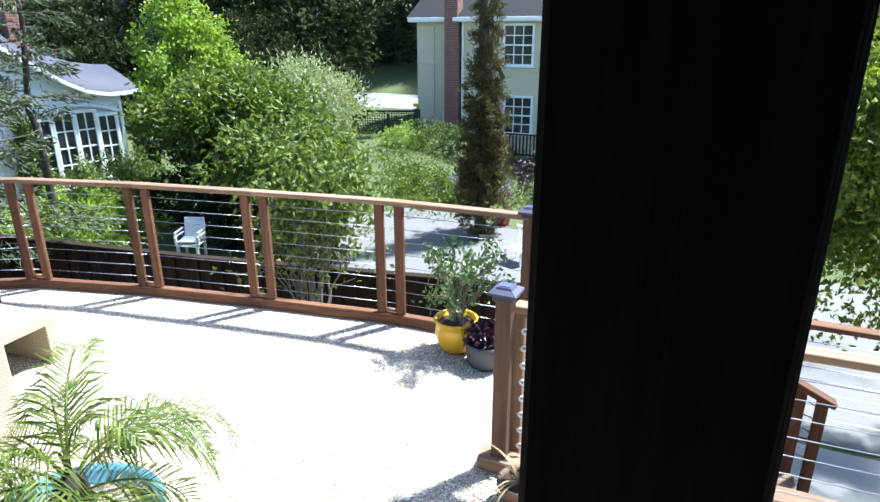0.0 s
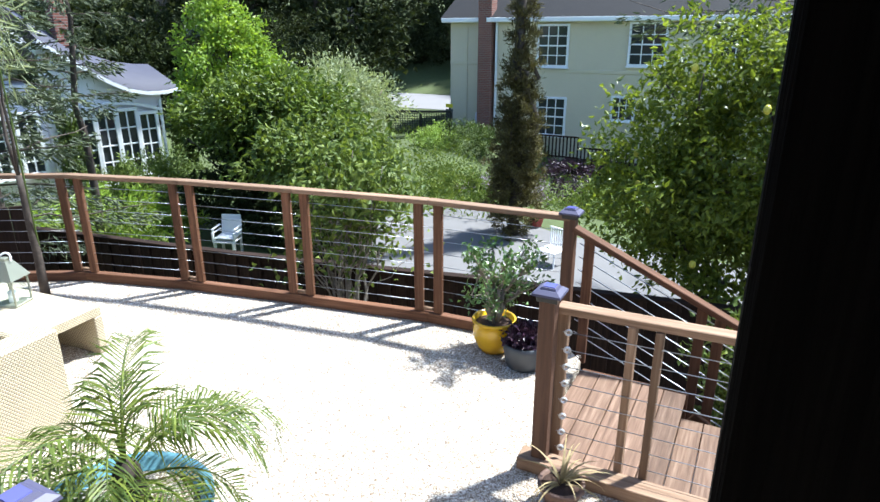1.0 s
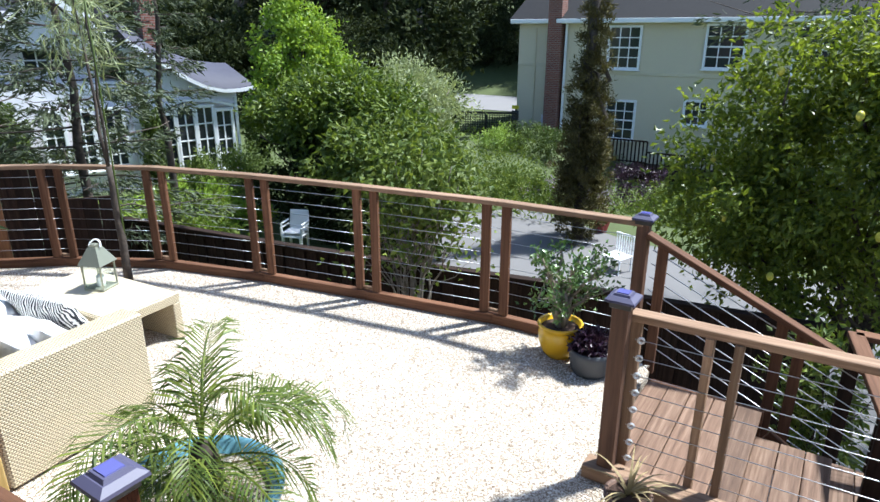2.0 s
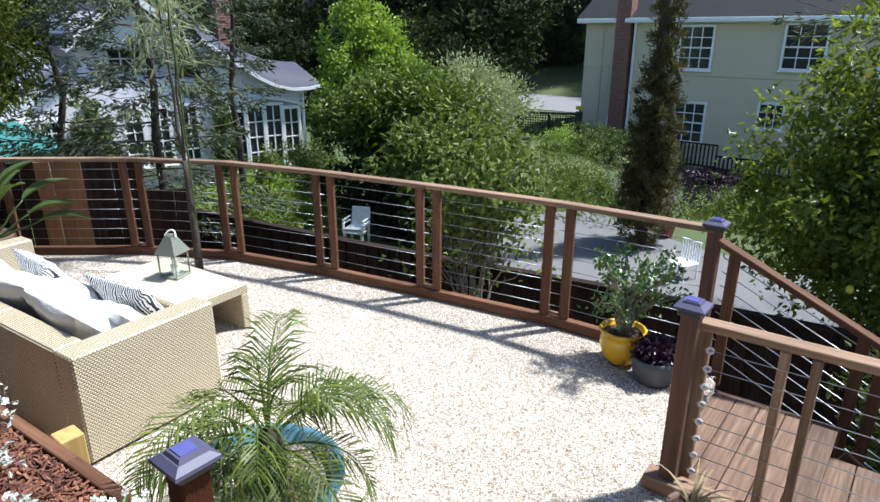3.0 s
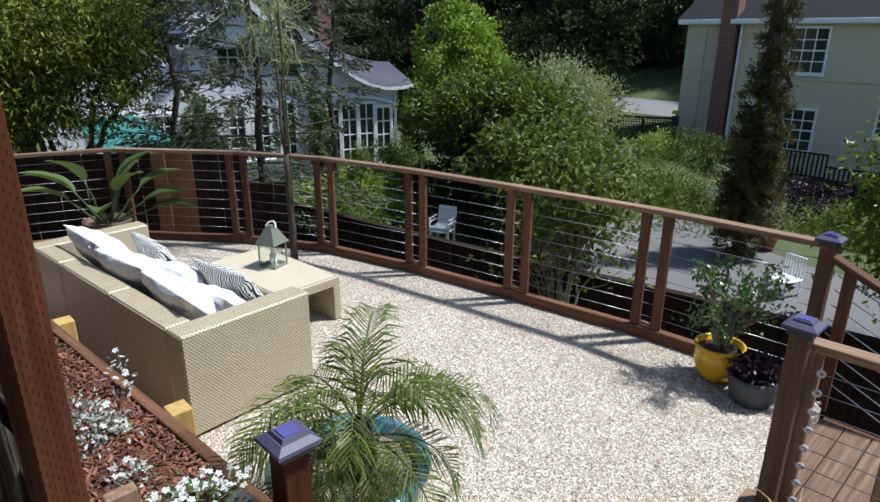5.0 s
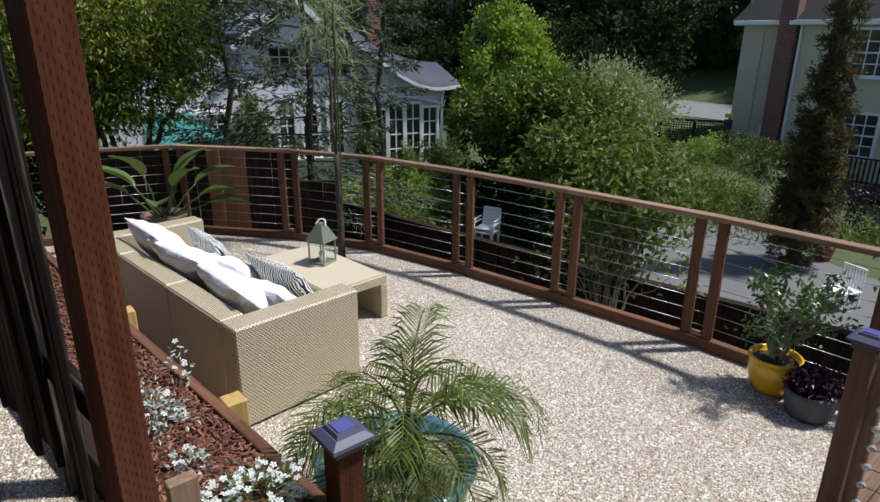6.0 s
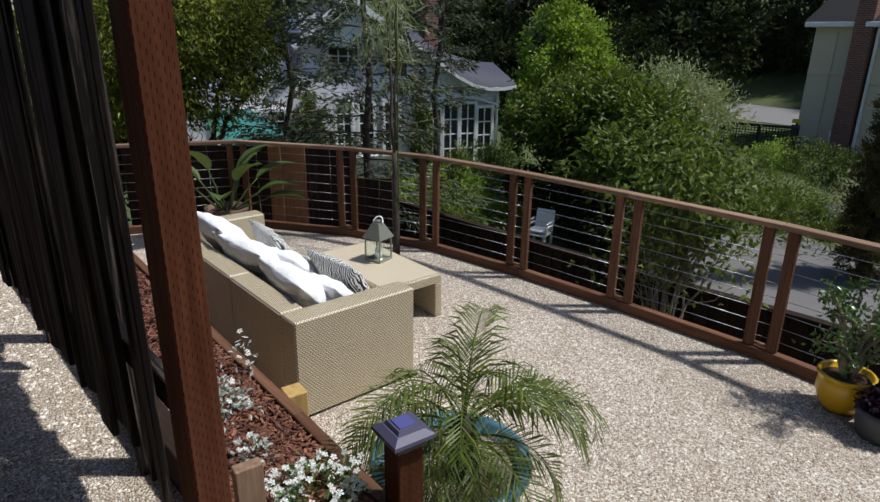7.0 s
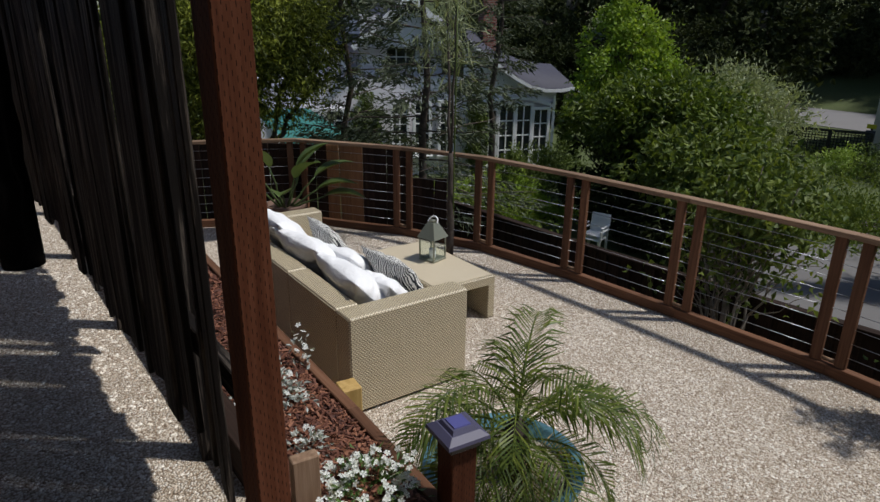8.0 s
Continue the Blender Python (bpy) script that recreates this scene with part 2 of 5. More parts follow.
M_LAWN = plain("hill_grass", (0.075, 0.105, 0.022), (0.042, 0.05, 0.016), 0.9, 0, 3, 0.5, 0.05)
M_CITRUS = leafy("citrus_leaf", (0.055, 0.09, 0.014), (0.24, 0.31, 0.045), 0.45, 0.35, 0.35)
M_LEMON = leafy("lemon_leaf", (0.075, 0.11, 0.014), (0.36, 0.42, 0.06), 0.4, 0.5, 0.4)
M_BUSH = leafy("bush_leaf", (0.07, 0.11, 0.024), (0.26, 0.31, 0.065), 0.55, 0.35, 0.25)
M_MAPLE = leafy("lime_leaf", (0.17, 0.27, 0.03), (0.42, 0.53, 0.08), 0.5, 0.45)
M_YTREE = leafy("yellow_green_leaf", (0.035, 0.05, 0.009), (0.42, 0.47, 0.06), 0.55, 0.25, 0.2)
M_SILVER = leafy("silver_leaf", (0.22, 0.26, 0.13), (0.52, 0.55, 0.34), 0.6, 0.3)
M_CYPRESS = leafy("cypress_leaf", (0.055, 0.046, 0.016), (0.21, 0.18, 0.05), 0.7, 0.15)
M_FOREST = leafy("forest_leaf", (0.018, 0.025, 0.010), (0.075, 0.092, 0.034), 0.8, 0.2, 0.12)
M_FOREST2 = leafy("forest_olive_leaf", (0.055, 0.068, 0.03), (0.15, 0.17, 0.075), 0.8, 0.2, 0.12)
M_CEDAR = leafy("cedar_needle", (0.045, 0.06, 0.032), (0.14, 0.165, 0.085), 0.6, 0.2)
M_HEDGE = leafy("hedge_leaf", (0.06, 0.09, 0.016), (0.16, 0.21, 0.04), 0.6, 0.2)
M_LIME = leafy("lime_shrub_leaf", (0.22, 0.32, 0.06), (0.42, 0.52, 0.14), 0.6, 0.3)
M_PALM = leafy("palm_leaflet", (0.055, 0.09, 0.018), (0.25, 0.295, 0.05), 0.45, 0.35, 0.3)
M_STRAW = leafy("straw_leaf", (0.25, 0.19, 0.09), (0.45, 0.36, 0.19), 0.7, 0.2)
M_PADDLE = leafy("paddle_leaf", (0.06, 0.1, 0.03), (0.18, 0.24, 0.075), 0.35, 0.25, 0.6)
M_JADE = leafy("jade_leaf", (0.06, 0.12, 0.03), (0.17, 0.26, 0.07), 0.3, 0.2, 0.6)
M_PURPLE = leafy("purple_leaf", (0.02, 0.008, 0.02), (0.07, 0.03, 0.06), 0.4, 0.15)
M_LAV = leafy("lavender_flower", (0.22, 0.17, 0.24), (0.42, 0.36, 0.42), 0.8, 0.2)
M_DUSTY = leafy("dusty_leaf", (0.30, 0.33, 0.30), (0.62, 0.65, 0.62), 0.8, 0.15)
M_PETAL = leafy("white_petal", (0.70, 0.72, 0.70), (0.85, 0.86, 0.85), 0.6, 0.3)
M_FRUIT = plain("lemon_skin", (0.62, 0.50, 0.05), (0.5, 0.5, 0.07), 0.4)
M_PINK = plain("red_pot", (0.45, 0.06, 0.08), (0.35, 0.05, 0.06), 0.5)
M_WPLAS = plain("white_plastic", (0.90, 0.90, 0.90), (0.86, 0.86, 0.87), 0.4)
M_YSIGN = plain("yellow_sign", (0.75, 0.65, 0.03), (0.7, 0.6, 0.03), 0.5)


# ---- builders ----
def part(name, bm, material, parent=None, label="", m=None):
    me = bpy.data.meshes.new(name)
    bm.to_mesh(me)
    bm.free()
    me.materials.append(material)
    ob = new(name, me)
    if parent is not None:
        ob.parent = parent
    if m is not None:
        ob.matrix_basis = m
    if label:
        ob["label"] = label
    return ob


def raw(name, verts, faces, material, parent=None, label="", smooth=False):
    me = bpy.data.meshes.new(name)
    me.from_pydata([tuple(v) for v in verts], [], [tuple(f) for f in faces])
    me.materials.append(material)
    if smooth:
        me.polygons.foreach_set("use_smooth", [True] * len(me.polygons))
    ob = new(name, me)
    if parent is not None:
        ob.parent = parent
    if label:
        ob["label"] = label
    return ob


def thing(name, x, y, z, label, category, group="", rz=0.0):
    ob = new(name)
    ob.matrix_basis = pose(x, y, z, 0, 0, rz)
    return tagged(ob, label, category, group)


def uvbox(bm):
    uv = bm.loops.layers.uv.verify()
    for f in bm.faces:
        n = f.normal
        a = max(range(3), key=lambda i: abs(n[i]))
        for lp in f.loops:
            c = lp.vert.co
            lp[uv].uv = ((c.y, c.z), (c.x, c.z), (c.x, c.y))[a]
    return bm


def boxbm(sx, sy, sz, bev=0.004, c=(0, 0, 0)):
    bm = bmesh.new()
    bmesh.ops.create_cube(bm, size=1.0)
    for v in bm.verts:
        v.co = Vector((v.co.x * sx + c[0], v.co.y * sy + c[1], v.co.z * sz + c[2]))
    if bev:
        bmesh.ops.bevel(bm, geom=bm.edges[:], offset=bev, segments=1, affect="EDGES")
    bm.normal_update()
    return uvbox(bm)


def along(p0, p1, up=(0, 0, 1)):
    p0, p1 = Vector(p0), Vector(p1)
    x = (p1 - p0).normalized()
    y = Vector(up).cross(x).normalized()
    z = x.cross(y)
    r = Matrix((x, y, z)).transposed().to_4x4()
    return Matrix.Translation((p0 + p1) / 2) @ r, (p1 - p0).length


def beam(name, p0, p1, w, h, material, parent=None, label="", bev=0.004, up=(0, 0, 1)):
    """A board from p0 to p1, w across and h along up; its length is local x."""
    if abs((Vector(p1) - Vector(p0)).normalized().dot(Vector(up))) > 0.95:
        up = (0, 1, 0)
    m, n = along(p0, p1, up)
    if parent is not None:
        m = parent.matrix_basis.inverted() @ m
    return part(name, boxbm(n, w, h, bev), material, parent, label, m)


def rod(name, p0, p1, r, material, parent=None, label="", sides=6, r1=None):
    m, n = along(p0, p1, (0, 0, 1) if abs((Vector(p1) - Vector(p0)).normalized().z) < 0.95 else (0, 1, 0))
    bm = bmesh.new()
    bmesh.ops.create_cone(bm, cap_ends=True, segments=sides, radius1=r, radius2=r if r1 is None else r1, depth=n)
    bmesh.ops.rotate(bm, verts=bm.verts, matrix=Matrix.Rotation(radians(90), 3, "Y"))
    for f in bm.faces:
        f.smooth = len(f.verts) == 4
    if parent is not None:
        m = parent.matrix_basis.inverted() @ m
    return part(name, bm, material, parent, label, m)


def lathe(profile, n=28, wob=0.0):
    bm = bmesh.new()
    rings = []
    for r, z in profile:
        rings.append([bm.verts.new((r * math.cos(2 * math.pi * i / n), r * math.sin(2 * math.pi * i / n), z)) for i in range(n)])
    for a, b in zip(rings, rings[1:]):
        for i in range(n):
            f = bm.faces.new((a[i], a[(i + 1) % n], b[(i + 1) % n], b[i]))
            f.smooth = True
    bm.faces.new(list(reversed(rings[0])))
    bm.faces.new(rings[-1])
    bmesh.ops.recalc_face_normals(bm, faces=bm.faces)
    return bm


def leaves(rng, centres, length, width, droop=0.3, spread=1.0, out=None):
    """Folded leaves at the centres; out: the way each one points, with some scatter."""
    n = len(centres)
    d = rng.normal(size=(n, 3)) * spread
    if out is not None:
        d = d * 0.7 + out
    d[:, 2] -= droop
    d /= np.linalg.norm(d, axis=1)[:, None] + 1e-9
    s = np.cross(d, rng.normal(size=(n, 3)))
    s /= np.linalg.norm(s, axis=1)[:, None] + 1e-9
    k = np.cross(s, d)
    ln = length * rng.uniform(0.65, 1.25, n)[:, None]
    wd = width * rng.uniform(0.7, 1.2, n)[:, None]
    base, tip = centres, centres + d * ln - k * ln * 0.12
    mid = centres + d * ln * 0.45
    lift = k * wd * 0.28
    v = np.stack([base, mid + s * wd * 0.5 + lift, tip, mid - s * wd * 0.5 + lift, mid], axis=1).reshape(-1, 3)
    i = np.arange(n)[:, None] * 5
    f = np.concatenate([i + np.array([[0, 1, 4]]), i + np.array([[1, 2, 4]]), i + np.array([[2, 3, 4]]), i + np.array([[3, 0, 4]])])
    return v, f


def blob_points(rng, blobs, n, shell=0.55, clump=0.0):
    """Points through ellipsoids (cx, cy, cz, rx, ry, rz), denser to the outside, with lumpy gaps, and the ways outward."""
    vol = np.array([b[3] * b[4] * b[5] for b in blobs])
    pick = rng.choice(len(blobs), n, p=vol / vol.sum())
    b = np.array(blobs)[pick]
    d = rng.normal(size=(n, 3))
    d /= np.linalg.norm(d, axis=1)[:, None]
    r = rng.uniform(shell ** 3, 1.0, n) ** (1 / 3)
    lump = 1 + 0.24 * np.sin(d[:, 0] * 7 + pick) * np.sin(d[:, 1] * 6 + 2 * pick) + 0.18 * np.sin(d[:, 2] * 9 + d[:, 0] * 5 + pick)
    p = b[:, :3] + d * b[:, 3:] * (r * lump)[:, None]
    if clump:
        k = max(8, n // 42)
        far = 1 + 0.28 * (rng.uniform(0, 1, n) < 0.22) * rng.uniform(0.2, 1, n)
        p = b[:, :3] + (p - b[:, :3]) * far[:, None]
        pick = rng.integers(0, k, n)
        p = p[:k][pick] + rng.normal(size=(n, 3)) * clump * 0.42
        d = d[:k][pick]
    return p, d


def crown(name, blobs, n, length, width, material, parent, seed, droop=0.3, shell=0.55, clump=0.0, label=""):
    rng = np.random.default_rng(seed)
    p, d = blob_points(rng, blobs, n, shell, clump)
    v, f = leaves(rng, p, length, width, droop, 1.0, d * 0.6)
    return raw(name, v, f, material, parent, label)


def limb_bm(rng, start, end, r0, r1, segs=6, wob=0.08, sides=7, bm=None):
    bm = bm or bmesh.new()
    start, end = Vector(start), Vector(end)
    n = (end - start).length
    rings = []
    for i in range(segs + 1):
        t = i / segs
        c = start.lerp(end, t) + Vector(rng.normal(size=3)) * wob * n * 0.25 * math.sin(math.pi * t)
        r = r0 + (r1 - r0) * t
        ax = (end - start).normalized()
        a = ax.orthogonal().normalized()
        b = ax.cross(a)
        rings.append([bm.verts.new(c + (a * math.cos(q) + b * math.sin(q)) * r) for q in (2 * math.pi * j / sides for j in range(sides))])
    for p, q in zip(rings, rings[1:]):
        for j in range(sides):
            f = bm.faces.new((p[j], p[(j + 1) % sides], q[(j + 1) % sides], q[j]))
            f.smooth = True
    bm.faces.new(list(reversed(rings[0])))
    bm.faces.new(rings[-1])
    return bm


def tree(name, base, trunk_h, r, limbs, blobs, n, length, width, leaf, bark, label, category, seed, droop=0.3, shell=0.5, clump=0.0, group=""):
    """Trunk and limbs from base, and a crown; the blobs are relative to base."""
    t = thing(name, *base, label, category, group)
    rng = np.random.default_rng(seed + 500)
    bm = limb_bm(rng, (0, 0, -0.1), (rng.normal() * 0.05, rng.normal() * 0.05, trunk_h), r, r * 0.6)
    for i in range(limbs):
        b = blobs[i % len(blobs)]
        tgt = Vector(b[:3]) + Vector((rng.normal() * b[3] * 0.45, rng.normal() * b[4] * 0.45, rng.normal() * b[5] * 0.4))
        part("limb", limb_bm(rng, (0, 0, trunk_h * rng.uniform(0.55, 0.95)), tgt, r * 0.5, r * 0.12, 6, 0.25, 6), bark, t)
    part("trunk", bm, bark, t)
    crown("crown", blobs, n, length, width, leaf, t, seed, droop, shell, clump)
    return t


# ---- ground and terrace ----
GZ = -2.0


def ground_z(x, y):
    d = max(0.0, y - 41.0)
    near = min(1.0, max(0.0, (y - 14.5) / 6.0)) * min(1.0, max(0.0, (30.0 - y) / 2.0)) * min(1.0, max(0.0, (x + 9.5) / 2.0))
    return GZ + min(14.0, 0.30 * d) - 1.25 * near


def build_ground():
    bm = bmesh.new()
    xs = [-900, -300, -140, -90, -60, -45, -35, -28, -22, -16, -12, -10, -9.5, -8.5, -7.5, -6, -4, -2, 0, 2, 5, 8, 16, 26, 40, 60, 90, 140, 300, 900]
    ys = [-900, -300, -120, -60, -30, -12, 0, 8, 14, 14.5, 16, 17.5, 19, 20.5, 22, 24, 26, 28, 29, 30, 33, 41, 46, 52, 60, 75, 90, 120, 200, 400, 900]
    g = [[bm.verts.new((x, y, ground_z(x, y))) for x in xs] for y in ys]
    for a, b in zip(g, g[1:]):
        for i in range(len(xs) - 1):
            bm.faces.new((a[i], a[i + 1], b[i + 1], b[i])).smooth = True
    tagged(part("ground", bm, M_LAWN), "garden ground and grassy hillside", "ground", kind="structure")


def slab(name, pts, z0, z1, material, label, category):
    bm = bmesh.new()
    lo = [bm.verts.new((x, y, z0)) for x, y in pts]
    hi = [bm.verts.new((x, y, z1)) for x, y in pts]
    bm.faces.new(hi)
    bm.faces.new(list(reversed(lo)))
    for i in range(len(pts)):
        j = (i + 1) % len(pts)
        bm.faces.new((lo[i], lo[j], hi[j], hi[i]))
    bmesh.ops.recalc_face_normals(bm, faces=bm.faces)
    return tagged(part(name, bm, material), label, category, kind="structure")


# the railing's corners, at the middle of its posts
RAIL = [(-8.1, 0.3), (-7.5, 2.27), (-6.42, 3.18), (-5.48, 3.70), (-4.36, 4.00), (-3.24, 4.21), (-2.06, 4.40), (-0.93, 4.46)]
build_ground()
slab("terrace", [(-8.3, 0.2)] + [(x - 0.06, y + 0.07) for x, y in RAIL[1:-1]] + [(-0.93, 4.52), (-0.74, 4.3), (-0.74, 3.0), (2.2, 3.0), (2.2, 0.2)], GZ, 0.0, M_GRAVEL, "cream pea gravel terrace", "terrace")
slab("upper_path", [(-9.0, -4.0), (2.2, -4.0), (2.2, 0.84), (-1.45, 0.84), (-3.5, 0.68), (-9.0, 0.2)], GZ, 0.76, M_GRAVEL, "raised gravel path", "path")
slab("patio", [(-7.4, 8.6), (-4.5, 7.5), (3.5, 7.2), (3.5, 12.5), (-3.4, 13.2), (-6.6, 14.6), (-7.8, 12.4)], GZ - 0.1, GZ + 0.03, M_CONC, "grey concrete patio", "patio")
slab("lower_court", [(-0.72, 3.02), (6, 3.02), (6, 7.15), (-0.72, 7.15)], GZ - 0.1, GZ + 0.02, M_PALEC, "pale concrete court below the stairs", "court")
slab("driveway", [(-60, 33.0), (-14.5, 33.0), (-12, 29.5), (40, 29.0), (40, 36), (-12, 41.0), (-60, 41.0)], GZ - 0.1, GZ + 0.03, M_ROAD, "pale concrete driveway", "driveway")


def build_pebbles():
    rng = np.random.default_rng(5)
    pts = []
    for x0, x1, y0, y1, z, dens in ((-7.6, -0.75, 0.95, 4.4, 0.0, 1500), (-3.6, -0.8, 1.0, 3.6, 0.0, 1300), (-6.2, -1.3, -0.9, 0.15, 0.76, 1500)):
        n = int((x1 - x0) * (y1 - y0) * dens)
        p = np.stack([rng.uniform(x0, x1, n), rng.uniform(y0, y1, n), np.full(n, z)], 1)
        if z == 0.0:
            lim = np.interp(p[:, 0], [q[0] for q in RAIL], [q[1] - 0.07 for q in RAIL])
            p = p[p[:, 1] < lim]
        pts.append(p)
    p = np.concatenate(pts)
    n = len(p)
    s = rng.uniform(0.0045, 0.0095, (n, 1)) * rng.uniform(0.7, 1.3, (n, 3)) * np.array([[1, 1, 0.62]])
    a = rng.uniform(0, 2 * math.pi, n)
    c, sn = np.cos(a), np.sin(a)
    base = np.array([(1, 0, 0), (0, 1, 0), (-1, 0, 0), (0, -1, 0), (0.2, 0.1, 1)], float)
    v = base[None] * s[:, None, :]
    v = np.stack([v[..., 0] * c[:, None] - v[..., 1] * sn[:, None], v[..., 0] * sn[:, None] + v[..., 1] * c[:, None], v[..., 2]], -1) + p[:, None, :]
    i = np.arange(n)[:, None] * 5
    f = np.concatenate([i + np.array([q]) for q in ((0, 1, 4), (1, 2, 4), (2, 3, 4), (3, 0, 4))])
    tagged(raw("pebbles", v.reshape(-1, 3), f, M_PEBBLE), "loose cream and tan pebbles", "gravel", kind="stuff")


def post_cap(parent, x, y, z, size=0.15):
    """Solar cap whose skirt starts at z on a square post."""
    cap = part("post_cap", boxbm(size * 0.72, size * 0.72, 0.035, 0.003, (0, 0, 0.0)), M_BLACK, parent, "black plastic solar cap", parent.matrix_basis.inverted() @ pose(x, y, z + 0.0))
    for nm, s0, s1, z0, z1, mm in (("brim", 1.0, 0.97, 0.018, 0.03, M_CAP), ("slope", 0.97, 0.66, 0.03, 0.046, M_CAP), ("step", 0.60, 0.5, 0.046, 0.058, M_CAP), ("panel", 0.4, 0.38, 0.058, 0.062, M_SOLAR)):
        bm = bmesh.new()
        lo = [bm.verts.new((a * size * s0 / 2, b * size * s0 / 2, z0)) for a, b in ((-1, -1), (1, -1), (1, 1), (-1, 1))]
        hi = [bm.verts.new((a * size * s1 / 2, b * size * s1 / 2, z1)) for a, b in ((-1, -1), (1, -1), (1, 1), (-1, 1))]
        bm.faces.new(hi)
        bm.faces.new(list(reversed(lo)))
        for i in range(4):
            bm.faces.new((lo[i], lo[(i + 1) % 4], hi[(i + 1) % 4], hi[i]))
        part(nm, bm, mm, cap)
    return cap


def build_railing():
    r = thing("railing", -4, 4, 0, "red-brown wooden deck railing with steel cables", "railing")
    zs = [0.18 + 0.108 * k for k in range(8)]
    last = len(RAIL) - 1
    for i, (a, b) in enumerate(zip(RAIL, RAIL[1:])):
        A, B = Vector((*a, 0)), Vector((*b, 0))
        d = (B - A).normalized()
        nrm = Vector((-d.y, d.x, 0))
        up = Vector((0, 0, 1))
        beam("top_rail", A + up * 1.04, B + up * 1.04, 0.09, 0.038, M_CAPW, r)
        beam("bottom_board", A + up * 0.045, B + up * 0.045, 0.07, 0.088, M_RAIL, r)
        p0, p1 = A + d * (0.085 if i else 0), B - d * (0.085 if i < last - 1 else 0.0)
        if i < last - 1:
            beam("post", p1 + up * 0.09, p1 + up * 1.021, 0.075, 0.04, M_RAIL, r, up=nrm)
        if i:
            beam("post", p0 + up * 0.09, p0 + up * 1.021, 0.075, 0.04, M_RAIL, r, up=nrm)
            rod("spacer_block", A + up * 0.115 - d * 0.045, A + up * 0.115 + d * 0.045, 0.018, M_CAPW, r, sides=4)
        for z in zs:
            rod("cable", A + up * z, B + up * z, 0.0025, M_STEEL, r, sides=5)
    x, y = RAIL[-1]
    beam("corner_post", (x, y, 0.0), (x, y, 1.05), 0.084, 0.084, M_POST, r)
    post_cap(r, x, y, 1.055)
    return r


def build_near_railing():
    r = thing("landing_railing", 0, 3.1, 0, "red-brown landing railing with steel cables", "railing")
    x, y = -0.63, 3.04
    beam("corner_post", (x, y, 0.0), (x, y, 1.03), 0.084, 0.084, M_POST, r)
    post_cap(r, x, y, 1.035)
    beam("post", (x + 0.05, y + 0.09, 0.05), (x + 0.05, y + 0.09, 0.93), 0.07, 0.04, M_CAPW, r)
    beam("top_rail", (x + 0.03, y + 0.08, 0.95), (1.35, y + 0.15, 0.95), 0.09, 0.04, M_CAPW, r)
    for px in (-0.22, -0.09):
        beam("picket", (px, y + 0.08, 0.04), (px, y + 0.08, 0.93), 0.04, 0.07, M_CAPW, r)
    beam("end_post", (1.32, y + 0.12, 0.0), (1.32, y + 0.12, 0.95), 0.09, 0.09, M_RAIL, r)
    beam("bottom_board", (x - 0.11, y - 0.02, 0.04), (1.35, y + 0.0, 0.04), 0.12, 0.08, M_CAPW, r)
    for k in range(8):
        z = 0.14 + 0.1 * k
        rod("cable", (x + 0.07, y + 0.03, z), (1.3, y + 0.1, z), 0.0025, M_STEEL, r, sides=5)
        bm = bmesh.new()
        seg = 12
        for i in range(seg):
            a0, a1 = 2 * math.pi * i / seg, 2 * math.pi * (i + 1) / seg
            q = [Vector((math.cos(t) * rr, dz, math.sin(t) * rr)) for t in (a0, a1) for rr, dz in ((0.008, 0), (0.014, 0.006), (0.021, 0), (0.014, -0.006))]
            vs = [bm.verts.new(v) for v in q]
            for j in range(4):
                bm.faces.new((vs[j], vs[(j + 1) % 4], vs[4 + (j + 1) % 4], vs[4 + j]))
        part("eye_bolt", bm, M_BOLT, r, "", r.matrix_basis.inverted() @ pose(x + 0.10, y + 0.03, z, 0, 0, 20))
    return r


